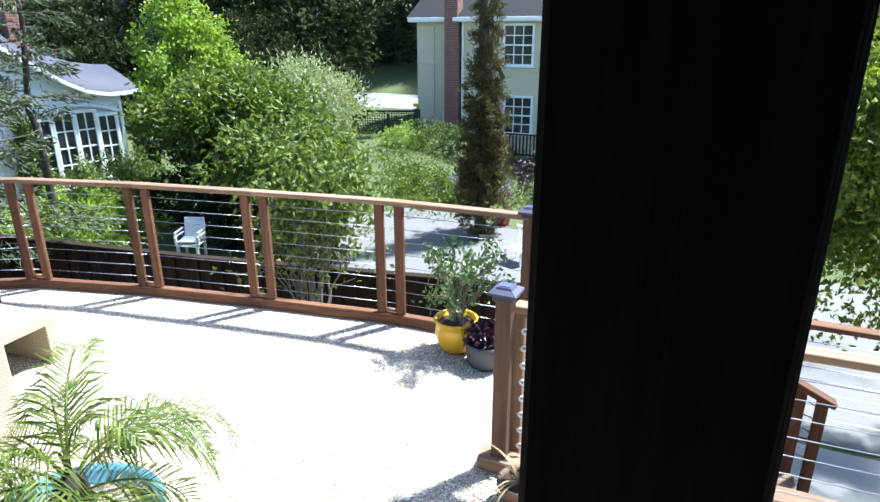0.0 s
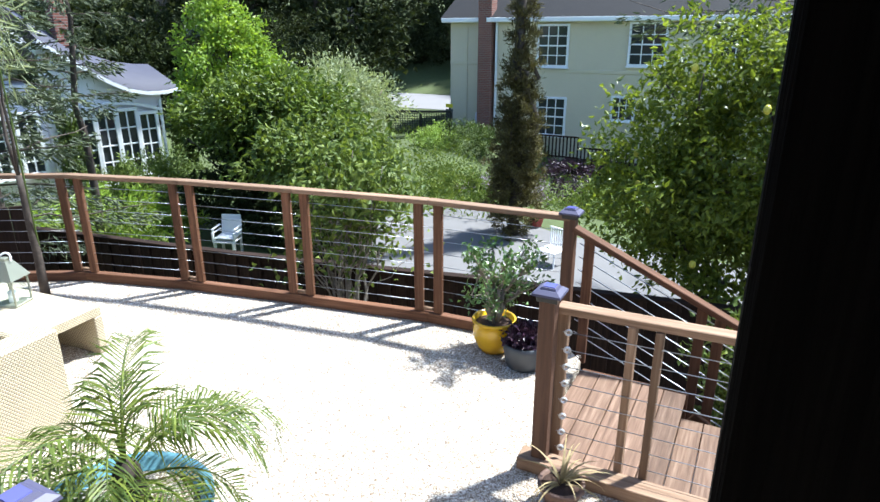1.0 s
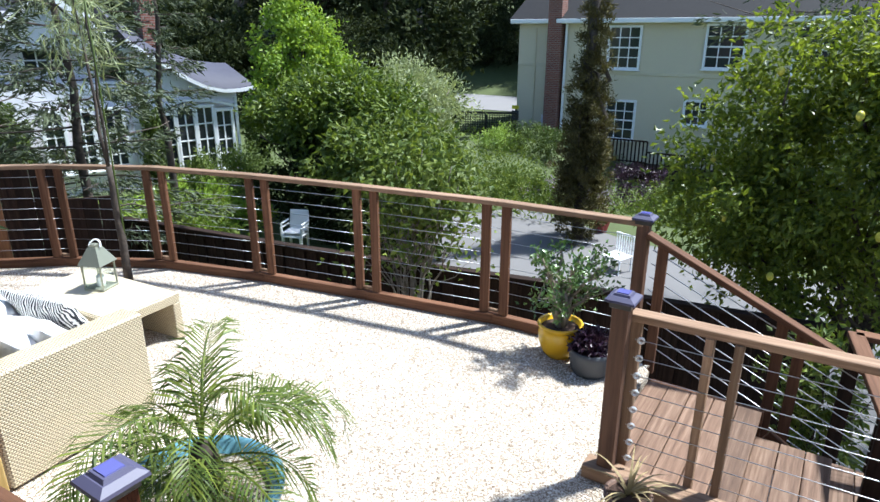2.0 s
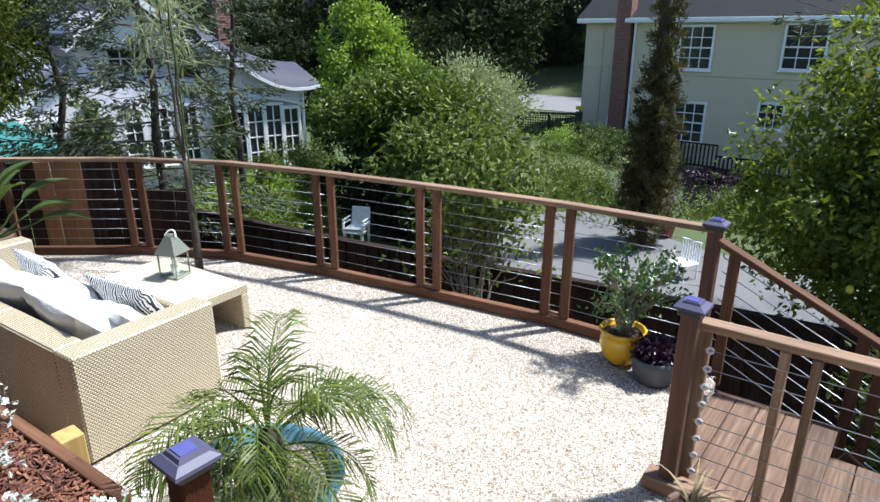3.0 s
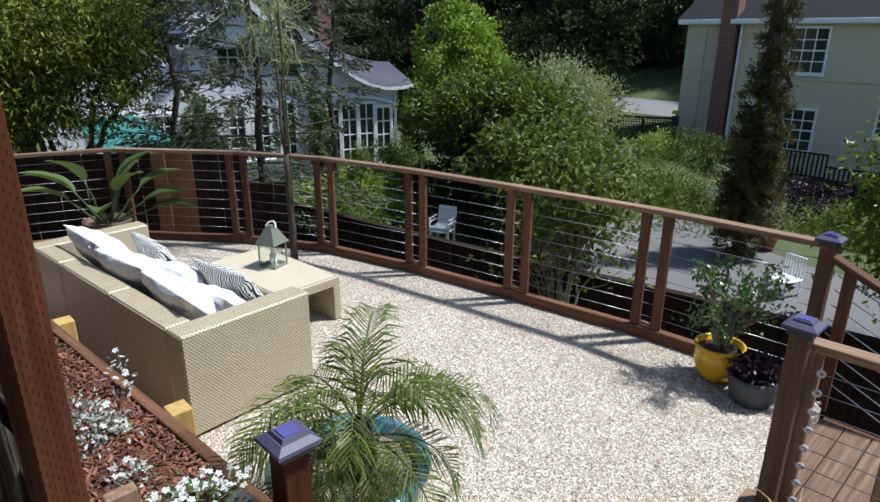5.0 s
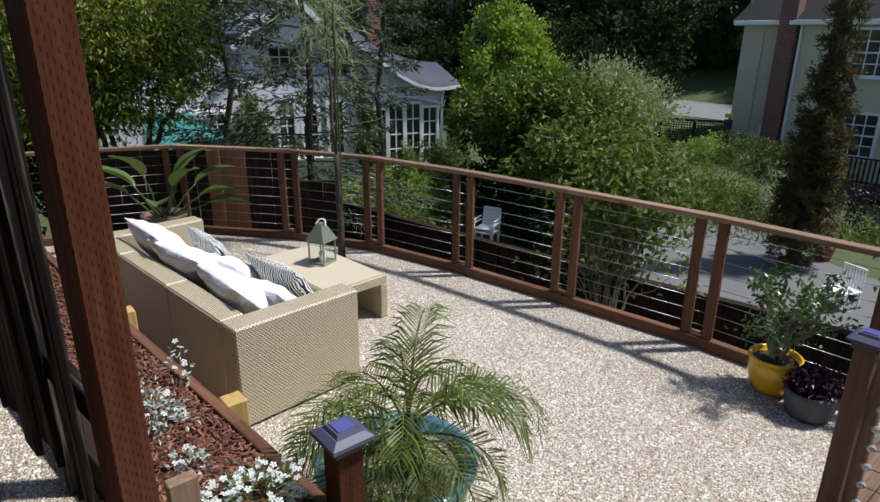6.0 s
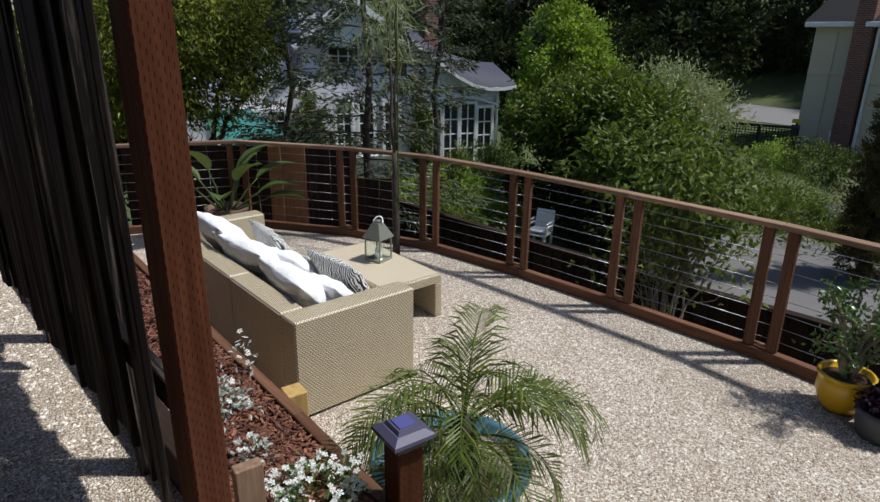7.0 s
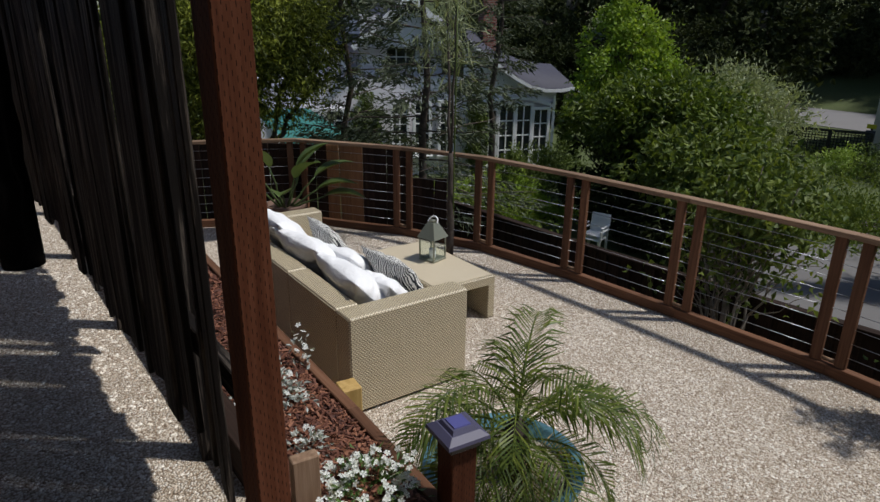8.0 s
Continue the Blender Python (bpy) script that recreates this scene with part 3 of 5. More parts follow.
def build_landing():
    d = thing("landing_deck", 0, 3.6, 0, "pinkish-brown plank landing with steps down", "deck")
    for i in range(5):
        x = -0.63 + 0.143 * i
        beam("plank", (x, 3.08, 0.02), (x, 4.12, 0.02), 0.138, 0.036, M_DECK, d)
    for i in range(3):
        x = 0.07 + 0.143 * i
        beam("plank", (x, 3.08, -0.16), (x, 4.12, -0.16), 0.138, 0.036, M_DECK, d)
    for s in range(1, 9):
        x = 0.42 + 0.29 * s
        for j in range(2):
            beam("tread", (x + 0.143 * j - 0.21, 3.12, -0.18 - 0.18 * s), (x + 0.143 * j - 0.21, 4.4, -0.18 - 0.18 * s), 0.138, 0.036, M_DECK, d)
    for j in range(3):
        beam("plank", (0.62, 3.12 + 0.143 * j, 0.0), (1.8, 3.12 + 0.143 * j, 0.0), 0.138, 0.036, M_CAPW, d)
    beam("stringer", (-0.7, 4.2, -0.1), (0.02, 4.2, -0.1), 0.04, 0.2, M_RAIL, d)
    beam("stringer", (0.02, 4.2, -0.22), (2.9, 4.2, -2.0), 0.04, 0.22, M_RAIL, d)
    beam("stringer", (0.02, 3.05, -0.22), (2.9, 3.05, -2.0), 0.04, 0.22, M_RAIL, d)
    s = thing("stair_railing", 0, 4.45, 0, "sloping red-brown stair handrail with cables", "railing")
    beam("handrail", (-0.9, 4.45, 0.97), (1.15, 4.45, 0.03), 0.09, 0.04, M_RAIL, s)
    for px in (-0.78, 0.02, 0.14, 0.95, 1.08):
        z = 0.97 - 0.459 * (px + 0.9)
        beam("post", (px, 4.45, z - 1.0), (px, 4.45, z - 0.01), 0.07, 0.04, M_RAIL, s)
    for k in range(1, 9):
        rod("cable", (-0.85, 4.45, 0.96 - 0.1 * k), (1.1, 4.45, 0.07 - 0.1 * k), 0.004, M_STEEL, s, sides=5)
    lo = thing("lower_landing_rail", 0.8, 5.0, -1, "weathered brown lower stair railing", "railing")
    beam("top_rail", (0.44, 5.0, 0.33), (2.2, 5.0, 0.33), 0.1, 0.04, M_RAIL, lo)
    beam("top_rail", (0.44, 5.0, 0.33), (0.62, 3.9, 0.33), 0.1, 0.04, M_RAIL, lo)
    for px, py in ((0.46, 4.95), (0.72, 4.95), (0.62, 3.92)):
        beam("post", (px, py, -1.9), (px, py, 0.31), 0.09, 0.09, M_DARKF, lo)
    for k in range(7):
        rod("cable", (0.46, 5.0, 0.2 - 0.1 * k), (2.2, 5.0, 0.2 - 0.1 * k), 0.004, M_STEEL, lo, sides=5)


def build_garden_fence():
    f = thing("garden_fence", -4, 6.2, GZ, "dark weathered plank boundary fence", "fence")
    line = [(-11.5, 4.6), (-7.4, 5.25), (-5.4, 5.55), (-3.4, 5.95), (-2.45, 6.15), (0.4, 6.6)]
    k = 0
    for a, b in zip(line, line[1:]):
        A, B = Vector((*a, 0)), Vector((*b, 0))
        n = max(1, int((B - A).length / 0.165))
        beam("fence_cap", A + Vector((0, 0, -0.30)), B + Vector((0, 0, -0.30)), 0.11, 0.035, M_DARKF, f)
        beam("backing_board", A + Vector((0, 0.03, -1.15)), B + Vector((0, 0.03, -1.15)), 0.012, 1.66, M_DARKF, f, bev=0.0)
        for i in range(n):
            p = A.lerp(B, (i + 0.5) / n)
            beam("plank", p + Vector((0, (k % 2) * 0.012, GZ)), p + Vector((0, (k % 2) * 0.012, -0.32)), 0.169, 0.02, M_DARKF, f, up=(0, 1, 0))
            k += 1
    g = thing("tall_fence", -9.2, 3.6, GZ, "orange-brown and dark tall plank fence", "fence")
    A, B = Vector((-8.35, 1.2, 0)), Vector((-6.55, 3.75, 0))
    for i in range(22):
        p = A.lerp(B, i / 21) + Vector((0, (i % 2) * 0.012, 0))
        beam("plank", p + Vector((0, 0, GZ)), p + Vector((0, 0, 0.98 if i < 19 else 0.6)), 0.152, 0.02, M_NEWF if 12 <= i <= 14 else M_DARKF, g, up=(0.82, -0.57, 0))


def build_retaining():
    w = thing("planter_edge", -3, 0.8, 0, "red-brown timber planter retaining wall", "retaining wall")
    line = [(-1.42, 0.86), (-2.15, 0.81), (-3.5, 0.69), (-8.2, 0.30)]
    for a, b in zip(line, line[1:]):
        beam("cap_board", (*a, 0.775), (*b, 0.775), 0.05, 0.04, M_RAIL, w)
        for k in range(4):
            beam("wall_board", (*a, 0.10 + 0.17 * k), (*b, 0.10 + 0.17 * k), 0.04, 0.166, M_RAIL, w)
    for x, y in ((-2.34, 0.87), (-3.62, 0.75)):
        beam("stake", (x, y, 0.0), (x, y, 0.785), 0.1, 0.09, M_BLOCK, w, "yellow pine stake end")
    p = thing("lamp_post", -1.45, 0.9, 0, "brown timber post with a solar cap", "post")
    beam("post", (-1.45, 0.9, 0.0), (-1.45, 0.9, 1.05), 0.095, 0.095, M_INCISED, p)
    post_cap(p, -1.45, 0.9, 1.055, 0.155)


def build_pergola():
    b = thing("brown_post", -1.40, 0.276, 0.76, "red-brown incised pressure-treated timber post", "post")
    shaft = beam("shaft", (-1.40, 0.276, 0.76), (-1.40, 0.276, 3.0), 0.09, 0.09, M_INCISED, b)
    shaft.matrix_basis = shaft.matrix_basis @ Matrix.Rotation(radians(13), 4, "X")
    # The post's unlit side comes from its near-black colour.
    k = thing("dark_post", 0.265, 0.52, 0.76, "rough-sawn timber post, backlit shade in its near-black colour", "post")
    beam("shaft", (0.265, 0.518, 0.76), (0.265, 0.518, 3.0), 0.1, 0.1, M_SHADEW, k)
    f = thing("slat_fence", -4.2, 0.0, 0.76, "old upright board fence raised off the path, shade in its colour", "fence")
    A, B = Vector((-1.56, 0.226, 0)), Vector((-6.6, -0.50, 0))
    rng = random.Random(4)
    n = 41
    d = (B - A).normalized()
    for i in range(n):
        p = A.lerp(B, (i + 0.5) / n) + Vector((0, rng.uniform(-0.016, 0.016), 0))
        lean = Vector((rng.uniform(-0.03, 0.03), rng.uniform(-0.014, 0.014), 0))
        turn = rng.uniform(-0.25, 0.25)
        beam("board", p + Vector((0, 0, 1.05 + rng.uniform(-0.07, 0.05))), p + lean + Vector((0, 0, 2.85)), 0.124 * rng.choice((0.84, 0.9, 0.97, 1.0, 1.02)), 0.022, M_SHADEF, f, up=(0.14 + turn, -0.99, 0))
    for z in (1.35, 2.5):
        beam("fence_rail", (A.x, A.y + 0.05, z), (B.x, B.y + 0.05, z), 0.04, 0.09, M_SHADEF, f)
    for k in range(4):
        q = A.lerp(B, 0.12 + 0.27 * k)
        beam("fence_post", (q.x, q.y + 0.1, 0.74), (q.x, q.y + 0.1, 2.7), 0.08, 0.08, M_SHADEF, f)
    eb = thing("end_block", -1.67, 0.455, 0.76, "weathered tan timber block end in the bed", "post")
    beam("block", (-1.67, 0.455, 0.76), (-1.67, 0.455, 1.0), 0.045, 0.09, M_CAPW, eb)
    # Timber added behind the fence foot to cast a dim band on the gravel.
    e = thing("bed_timber", -4.0, 0.0, 0.76, "added dark timber that shades the fence foot", "edging")
    beam("timber", (-1.85, 0.354, 0.835), (-6.8, -0.33, 0.835), 0.09, 0.16, M_DARKF, e)
    # Trunk shares the post's near-black wood, with shade in the colour.
    t = thing("path_trunk", -4.88, -0.48, 0.76, "rough tree trunk beside the fence, shade in its near-black colour", "tree")
    part("trunk", limb_bm(np.random.default_rng(3), (0, 0, -0.02), (-0.03, 0.02, 2.6), 0.13, 0.12, 14, 0.03, 14), M_SHADEW, t)
    # Unseen roof, added to cut sky light on the posts and path.
    r = thing("porch_roof", -2.0, -1.5, 3.0, "added unseen roof that dims light on the path", "roof")
    for i in range(34):
        y = -3.9 + 0.125 * i
        beam("roof_board", (-2.2, y - 0.1, 3.06), (2.8, y + 0.5, 3.06), 0.122, 0.03, M_SHADEF, r, bev=0.0)
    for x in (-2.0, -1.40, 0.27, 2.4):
        beam("rafter", (x, -3.9, 3.02), (x, 0.5, 3.02), 0.05, 0.05, M_SHADEF, r, bev=0.0)
    # Unseen wall, added in lighter wood to bounce light onto the path.
    beam("wall_back", (-14, -2.9, 0.9), (6, -1.7, 0.9), 0.2, 3.6, M_CAPW, None, bev=0.0)
    tagged(bpy.data.objects["wall_back"], "added unseen wall behind the path that bounces light", "wall", kind="structure")
    # Unseen wall, added to close the place beside the path.
    beam("wall_side", (3.2, -2.0, 1.0), (3.2, 1.4, 1.0), 0.2, 4.0, M_DARKF, None, bev=0.0)
    tagged(bpy.data.objects["wall_side"], "added unseen dark wall beside the path", "wall", kind="structure")


# ---- furniture ----
SOFA = pose(-3.187, 1.205, 0, 0, 0, 5.3)      # outer back corner beside the palm; the seat runs to local -x and +y


def build_sofa():
    s = thing("sofa", -3.187, 1.205, 0, "tan wicker sofa with thick arms", "sofa", rz=5.3)
    L, D, h, t, tb = 2.47, 0.895, 0.675, 0.175, 0.165

    def bx(name, ax, bx_, ay, by, az, bz, m, bev=0.012, label=""):
        return part(name, boxbm(bx_ - ax, by - ay, bz - az, bev), m, s, label, pose((ax + bx_) / 2, (ay + by) / 2, (az + bz) / 2))
    cuts = (-L + t, -1.82, -0.95, -t)
    for a, b in zip(cuts, cuts[1:]):
        bx("backrest", a + 0.002, b - 0.002, 0.0, tb, 0.015, h, M_WICKER)
    bx("arm", -t, 0, 0, D, 0.015, h, M_WICKER)
    bx("arm", -L, -L + t, 0, D, 0.015, h, M_WICKER)
    bx("seat", -L + t + 0.002, -t - 0.002, tb + 0.002, D - 0.03, 0.03, 0.26, M_WICKER)
    for i in range(3):
        w = (L - 2 * t - 0.02) / 3
        a = -L + t + 0.01 + w * i
        bx("seat_cushion", a + 0.005, a + w - 0.005, tb + 0.01, D - 0.02, 0.262, 0.39, M_SEATC, 0.03, "beige seat cushion")


def pillow(name, w, h, t, material, m, label, seed, group="pillows on the sofa"):
    rng = np.random.default_rng(seed)
    n = 26
    bm = bmesh.new()
    sides = []
    ph = rng.uniform(0, 6, 4)
    for sgn in (1, -1):
        g = []
        for i in range(n + 1):
            row = []
            for j in range(n + 1):
                u, v = 2 * i / n - 1, 2 * j / n - 1
                pin = 1 - 0.07 * (1 - u * u) * abs(v) ** 3
                pin2 = 1 - 0.07 * (1 - v * v) * abs(u) ** 3
                puff = (max(0.0, 1 - u * u) * max(0.0, 1 - v * v)) ** 0.62
                edge = max(abs(u), abs(v)) ** 3 * (1 - max(abs(u), abs(v)) ** 12)
                crease = 0.016 * edge * math.sin(11 * (u - v) + 4 * math.sin(3 * (u + v) + ph[3]))
                wr = 0.007 * math.sin(5 * u + 3 * v + ph[0]) + 0.005 * math.sin(9 * v - 6 * u + ph[1]) + 0.007 * math.sin(6 * u * v + ph[2])
                row.append(bm.verts.new((u * w / 2 * pin2, sgn * (t / 2 * puff + wr * puff + 0.002) + crease, v * h / 2 * pin)))
            g.append(row)
        sides.append(g)
        for i in range(n):
            for j in range(n):
                q = (g[i][j], g[i + 1][j], g[i + 1][j + 1], g[i][j + 1])
                bm.faces.new(q if sgn < 0 else tuple(reversed(q))).smooth = True
    a, b = sides
    rim = [(i, 0) for i in range(n)] + [(n, j) for j in range(n)] + [(n - i, n) for i in range(n)] + [(0, n - j) for j in range(n)]
    for k in range(len(rim)):
        p, q = rim[k], rim[(k + 1) % len(rim)]
        bm.faces.new((a[p[0]][p[1]], a[q[0]][q[1]], b[q[0]][q[1]], b[p[0]][p[1]]))
    bmesh.ops.recalc_face_normals(bm, faces=bm.faces)
    return tagged(part(name, bm, material, None, "", m), label, "pillow", group)


def build_pillows():
    lab = "plump white cotton throw pillow with crumpled edges on the sofa"
    for i, (x, y, z, tilt, turn, w, hh, tk) in enumerate(((-0.60, 0.36, 0.60, 42, -3, 0.78, 0.50, 0.25), (-1.28, 0.36, 0.61, 42, 4, 0.74, 0.52, 0.26), (-1.86, 0.37, 0.63, 40, -2, 0.68, 0.56, 0.26), (-0.46, 0.53, 0.56, 44, 8, 0.46, 0.44, 0.2), (-1.05, 0.57, 0.57, 44, 5, 0.50, 0.46, 0.2))):
        pillow("throw_pillow", w, hh, tk, M_WHITE, SOFA @ pose(x, y, z, tilt, 0, turn), lab, i)
    for i, (x, y, tilt, turn) in enumerate(((-0.66, 0.73, 32, 4), (-1.62, 0.66, 30, -6))):
        pillow("zebra_pillow", 0.60, 0.44, 0.18, M_ZEBRA, SOFA @ pose(x, y, 0.575, tilt, 0, turn), "black and white zebra-striped pillow", 30 + i)


def build_table():
    t = thing("coffee_table", -4.513, 2.476, 0, "tan wicker coffee table with slab legs", "table", rz=5)
    a, b, h, k = 1.10, 0.61, 0.385, 0.07
    for nm, sx, sy, sz, cy, cz, m, bev in (("tabletop", a, b, 0.08, 0, h - 0.04, M_WICKER, 0.008), ("side_panel", a, k, h - 0.086, -b / 2 + k / 2, (h - 0.076) / 2, M_WICKER, 0.006), ("side_panel", a, k, h - 0.086, b / 2 - k / 2, (h - 0.076) / 2, M_WICKER, 0.006), ("top_panel", a - 0.05, b - 0.05, 0.004, 0, h + 0.003, M_TABLETOP, 0.001)):
        part(nm, boxbm(sx, sy, sz, bev, (0, cy, cz)), m, t)


def build_lantern():
    L = thing("lantern", -4.57, 2.545, 0.391, "aged zinc candle lantern with glass sides", "lantern", rz=22)
    w, h = 0.175, 0.19
    part("base", boxbm(w, w, 0.018, 0.003, (0, 0, 0.009)), M_LANT, L)
    for sx in (-1, 1):
        for sy in (-1, 1):
            part("corner_bar", boxbm(0.012, 0.012, h, 0.001, (sx * (w / 2 - 0.008), sy * (w / 2 - 0.008), 0.018 + h / 2)), M_LANT, L)
    for a in range(4):
        g = part("glass_pane", boxbm(w - 0.03, 0.002, h, 0, (0, w / 2 - 0.008, 0.018 + h / 2)), M_GLASS, L, "", pose(0, 0, 0, 0, 0, 90 * a))
        g.visible_shadow = False
    bm = bmesh.new()
    zt = 0.018 + h
    lo = [bm.verts.new((a * (w / 2 + 0.012), b * (w / 2 + 0.012), zt)) for a, b in ((-1, -1), (1, -1), (1, 1), (-1, 1))]
    hi = [bm.verts.new((a * 0.035, b * 0.035, zt + 0.13)) for a, b in ((-1, -1), (1, -1), (1, 1), (-1, 1))]
    for i in range(4):
        bm.faces.new((lo[i], lo[(i + 1) % 4], hi[(i + 1) % 4], hi[i]))
    bm.faces.new(hi)
    bm.faces.new(list(reversed(lo)))
    part("roof", bm, M_LANT, L)
    part("chimney", boxbm(0.05, 0.05, 0.03, 0.003, (0, 0, zt + 0.14)), M_LANT, L)
    pts = [Vector((0.05 * math.cos(a), 0.03 * math.sin(a), zt + 0.13 + 0.05 * math.sin(a))) for a in (math.pi * k / 10 for k in range(11))]
    bm = bmesh.new()
    for p, q in zip(pts, pts[1:]):
        limb_bm(np.random.default_rng(1), p, q, 0.007, 0.007, 1, 0, 6, bm)
    part("handle", bm, M_WPLAS, L, "pale bail handle")
    part("candle", lathe([(0.03, 0.018), (0.03, 0.10), (0.004, 0.104)], 16), M_WPAINT, L)


# ---- pots and plants ----
def pot(parent, profile, material, soil_r, soil_z, label="", fill=None):
    p = part("pot", lathe(profile, 36), material, parent, label)
    part("soil", lathe([(soil_r, soil_z - 0.02), (soil_r, soil_z), (soil_r * 0.5, soil_z + 0.012), (0.01, soil_z + 0.015)], 24), fill or M_SOIL, parent, "potting soil in the pot")
    return p


def frond(rng, length, rise, bend, az, n=30, lw=0.010, ll=0.26):
    """A feather leaf as verts and faces, from the origin outward at az."""
    V, F = [], []
    pts = []
    a, p = rise, np.zeros(3)
    seg = 22
    for i in range(seg + 1):
        pts.append(p.copy())
        p = p + np.array([math.cos(a), 0.0, math.sin(a)]) * length / seg
        a -= bend / seg * (0.5 + 1.2 * i / seg)
    pts = np.array(pts)
    for i in range(seg):
        w0, w1 = 0.007 * (1 - i / seg) + 0.0015, 0.007 * (1 - (i + 1) / seg) + 0.0015
        b = len(V)
        V += [pts[i] + (0, w0, 0), pts[i] - (0, w0, 0), pts[i + 1] - (0, w1, 0), pts[i + 1] + (0, w1, 0), pts[i] + (0, 0, w0), pts[i + 1] + (0, 0, w1)]
        F += [(b, b + 1, b + 2, b + 3), (b, b + 3, b + 5, b + 4), (b + 1, b + 4, b + 5, b + 2)]
    for k in range(n):
        t = 0.22 + 0.78 * k / (n - 1)
        x = t * seg
        i = min(seg - 1, int(x))
        c = pts[i] + (pts[i + 1] - pts[i]) * (x - i)
        fw = pts[i + 1] - pts[i]
        fw = fw / np.linalg.norm(fw)
        up = np.array([-fw[2], 0, fw[0]])
        L = ll * (0.35 + 0.65 * math.sin(math.pi * min(1, 0.15 + t * 0.8))) * rng.uniform(0.85, 1.1)
        for s in (1, -1):
            d = fw * (0.55 + 0.5 * t) * rng.uniform(0.85, 1.1) + np.array([0, s, 0]) * 0.8 + up * rng.uniform(0.0, 0.3)
            d /= np.linalg.norm(d)
            m = c + d * L * 0.5
            e = c + d * L + np.array([0, 0, -0.34 * L * rng.uniform(0.3, 1.7)])
            b = len(V)
            o = fw * lw * 0.5
            V += [c - o * 0.4, c + o * 0.4, m + o, m - o, e]
            F += [(b, b + 1, b + 2, b + 3), (b + 3, b + 2, b + 4)]
    V = np.array(V)
    c, s = math.cos(az), math.sin(az)
    V = np.stack([V[:, 0] * c - V[:, 1] * s, V[:, 0] * s + V[:, 1] * c, V[:, 2]], 1)
    return V, F


def build_palm():
    p = thing("potted_palm", -1.95, 1.46, 0, "pygmy date palm in a blue glazed pot", "plant")
    pot(p, [(0.20, 0), (0.28, 0.1), (0.335, 0.26), (0.33, 0.35), (0.36, 0.38), (0.38, 0.40), (0.38, 0.42), (0.36, 0.435), (0.325, 0.42), (0.315, 0.35)], M_BLUEPOT, 0.32, 0.36, "blue glazed round pot", M_GRAVEL)
    rng = np.random.default_rng(12)
    bm = lathe([(0.055, 0.36), (0.075, 0.44), (0.065, 0.55), (0.05, 0.64), (0.02, 0.68)], 12)
    part("stem", bm, M_TRUNK, p, "", pose(0.07, 0.02, 0, 0, 0, 0))
    for i in range(17):
        az = i * 2.39996 + rng.normal() * 0.3
        lvl = i / 17
        rise = 1.30 - 1.0 * lvl + rng.normal() * 0.14
        v, f = frond(rng, rng.uniform(0.62, 0.84), rise, 1.9 + 1.1 * lvl + rng.normal() * 0.2, az, 30, 0.0125, 0.235)
        v += np.array([0.07, 0.02, 0.66 - 0.10 * lvl])
        raw("frond", v, f, M_PALM, p)
    for i in range(7):
        v, f = frond(rng, rng.uniform(0.5, 0.66), rng.uniform(0.0, 0.45), 2.4 + rng.normal() * 0.2, -2.6 + i * 0.38 + rng.normal() * 0.12, 26, 0.0125, 0.21)
        v += np.array([0.07, 0.02, 0.60])
        raw("frond", v, f, M_PALM, p)
    for i in range(4):
        v, f = frond(rng, rng.uniform(0.35, 0.5), 0.1, 2.2, 1.2 + i * 1.7, 22, 0.008, 0.16)
        v += np.array([0.07, 0.02, 0.52])
        raw("dry_frond", v, f, M_STRAW, p, "dried straw-coloured frond")
    v, f = frond(rng, 0.62, 1.5, 0.25, 1.0, 16, 0.006, 0.1)
    v += np.array([0.07, 0.02, 0.6])
    raw("spear_frond", v, f, M_PALM, p)


def build_strelitzia():
    s = thing("paddle_plant", -7.15, 1.98, 0, "bird of paradise plant in a brown pot", "plant")
    pot(s, [(0.15, 0), (0.2, 0.2), (0.23, 0.30), (0.25, 0.32), (0.25, 0.36), (0.22, 0.36), (0.21, 0.30)], M_TERRA, 0.215, 0.31, "brown clay pot")
    rng = np.random.default_rng(8)
    for i, (az, tilt, L, bl) in enumerate(((20, 62, 0.62, 0.52), (80, 48, 0.66, 0.5), (60, 20, 0.6, 0.5), (100, 66, 0.7, 0.5), (-100, 60, 0.66, 0.52), (-80, 48, 0.66, 0.5), (-60, 70, 0.78, 0.5), (75, 74, 0.66, 0.5), (-120, 58, 0.6, 0.5), (65, 34, 0.55, 0.48), (-20, 40, 0.5, 0.5))):
        d = Vector((math.cos(radians(tilt)) * math.cos(radians(az)), math.cos(radians(tilt)) * math.sin(radians(az)), math.sin(radians(tilt))))
        base = Vector((0, 0, 0.31)) + Vector((d.x, d.y, 0)) * 0.08
        tip = base + d * L * 0.72
        part("leaf_stalk", limb_bm(rng, base, tip, 0.014, 0.008, 5, 0.05, 6), M_PADDLE, s)
        V, F = [], []
        n = 12
        side = Vector((-math.sin(radians(az)), math.cos(radians(az)), 0))
        a = radians(tilt) * 0.75
        p = tip.copy()
        for k in range(n + 1):
            t = k / n
            w = 0.115 * math.sin(math.pi * (0.04 + 0.96 * t) ** 0.75) + 0.002
            dd = Vector((math.cos(a) * math.cos(radians(az)), math.cos(a) * math.sin(radians(az)), math.sin(a)))
            up = side.cross(dd) * -1
            V += [p + side * w + up * w * 0.4, p, p - side * w + up * w * 0.4]
            p = p + dd * bl / n
            a -= 0.7 / n
        for k in range(n):
            b = 3 * k
            F += [(b, b + 1, b + 4, b + 3), (b + 1, b + 2, b + 5, b + 4)]
        raw("leaf", V, F, M_PADDLE, s, smooth=True)


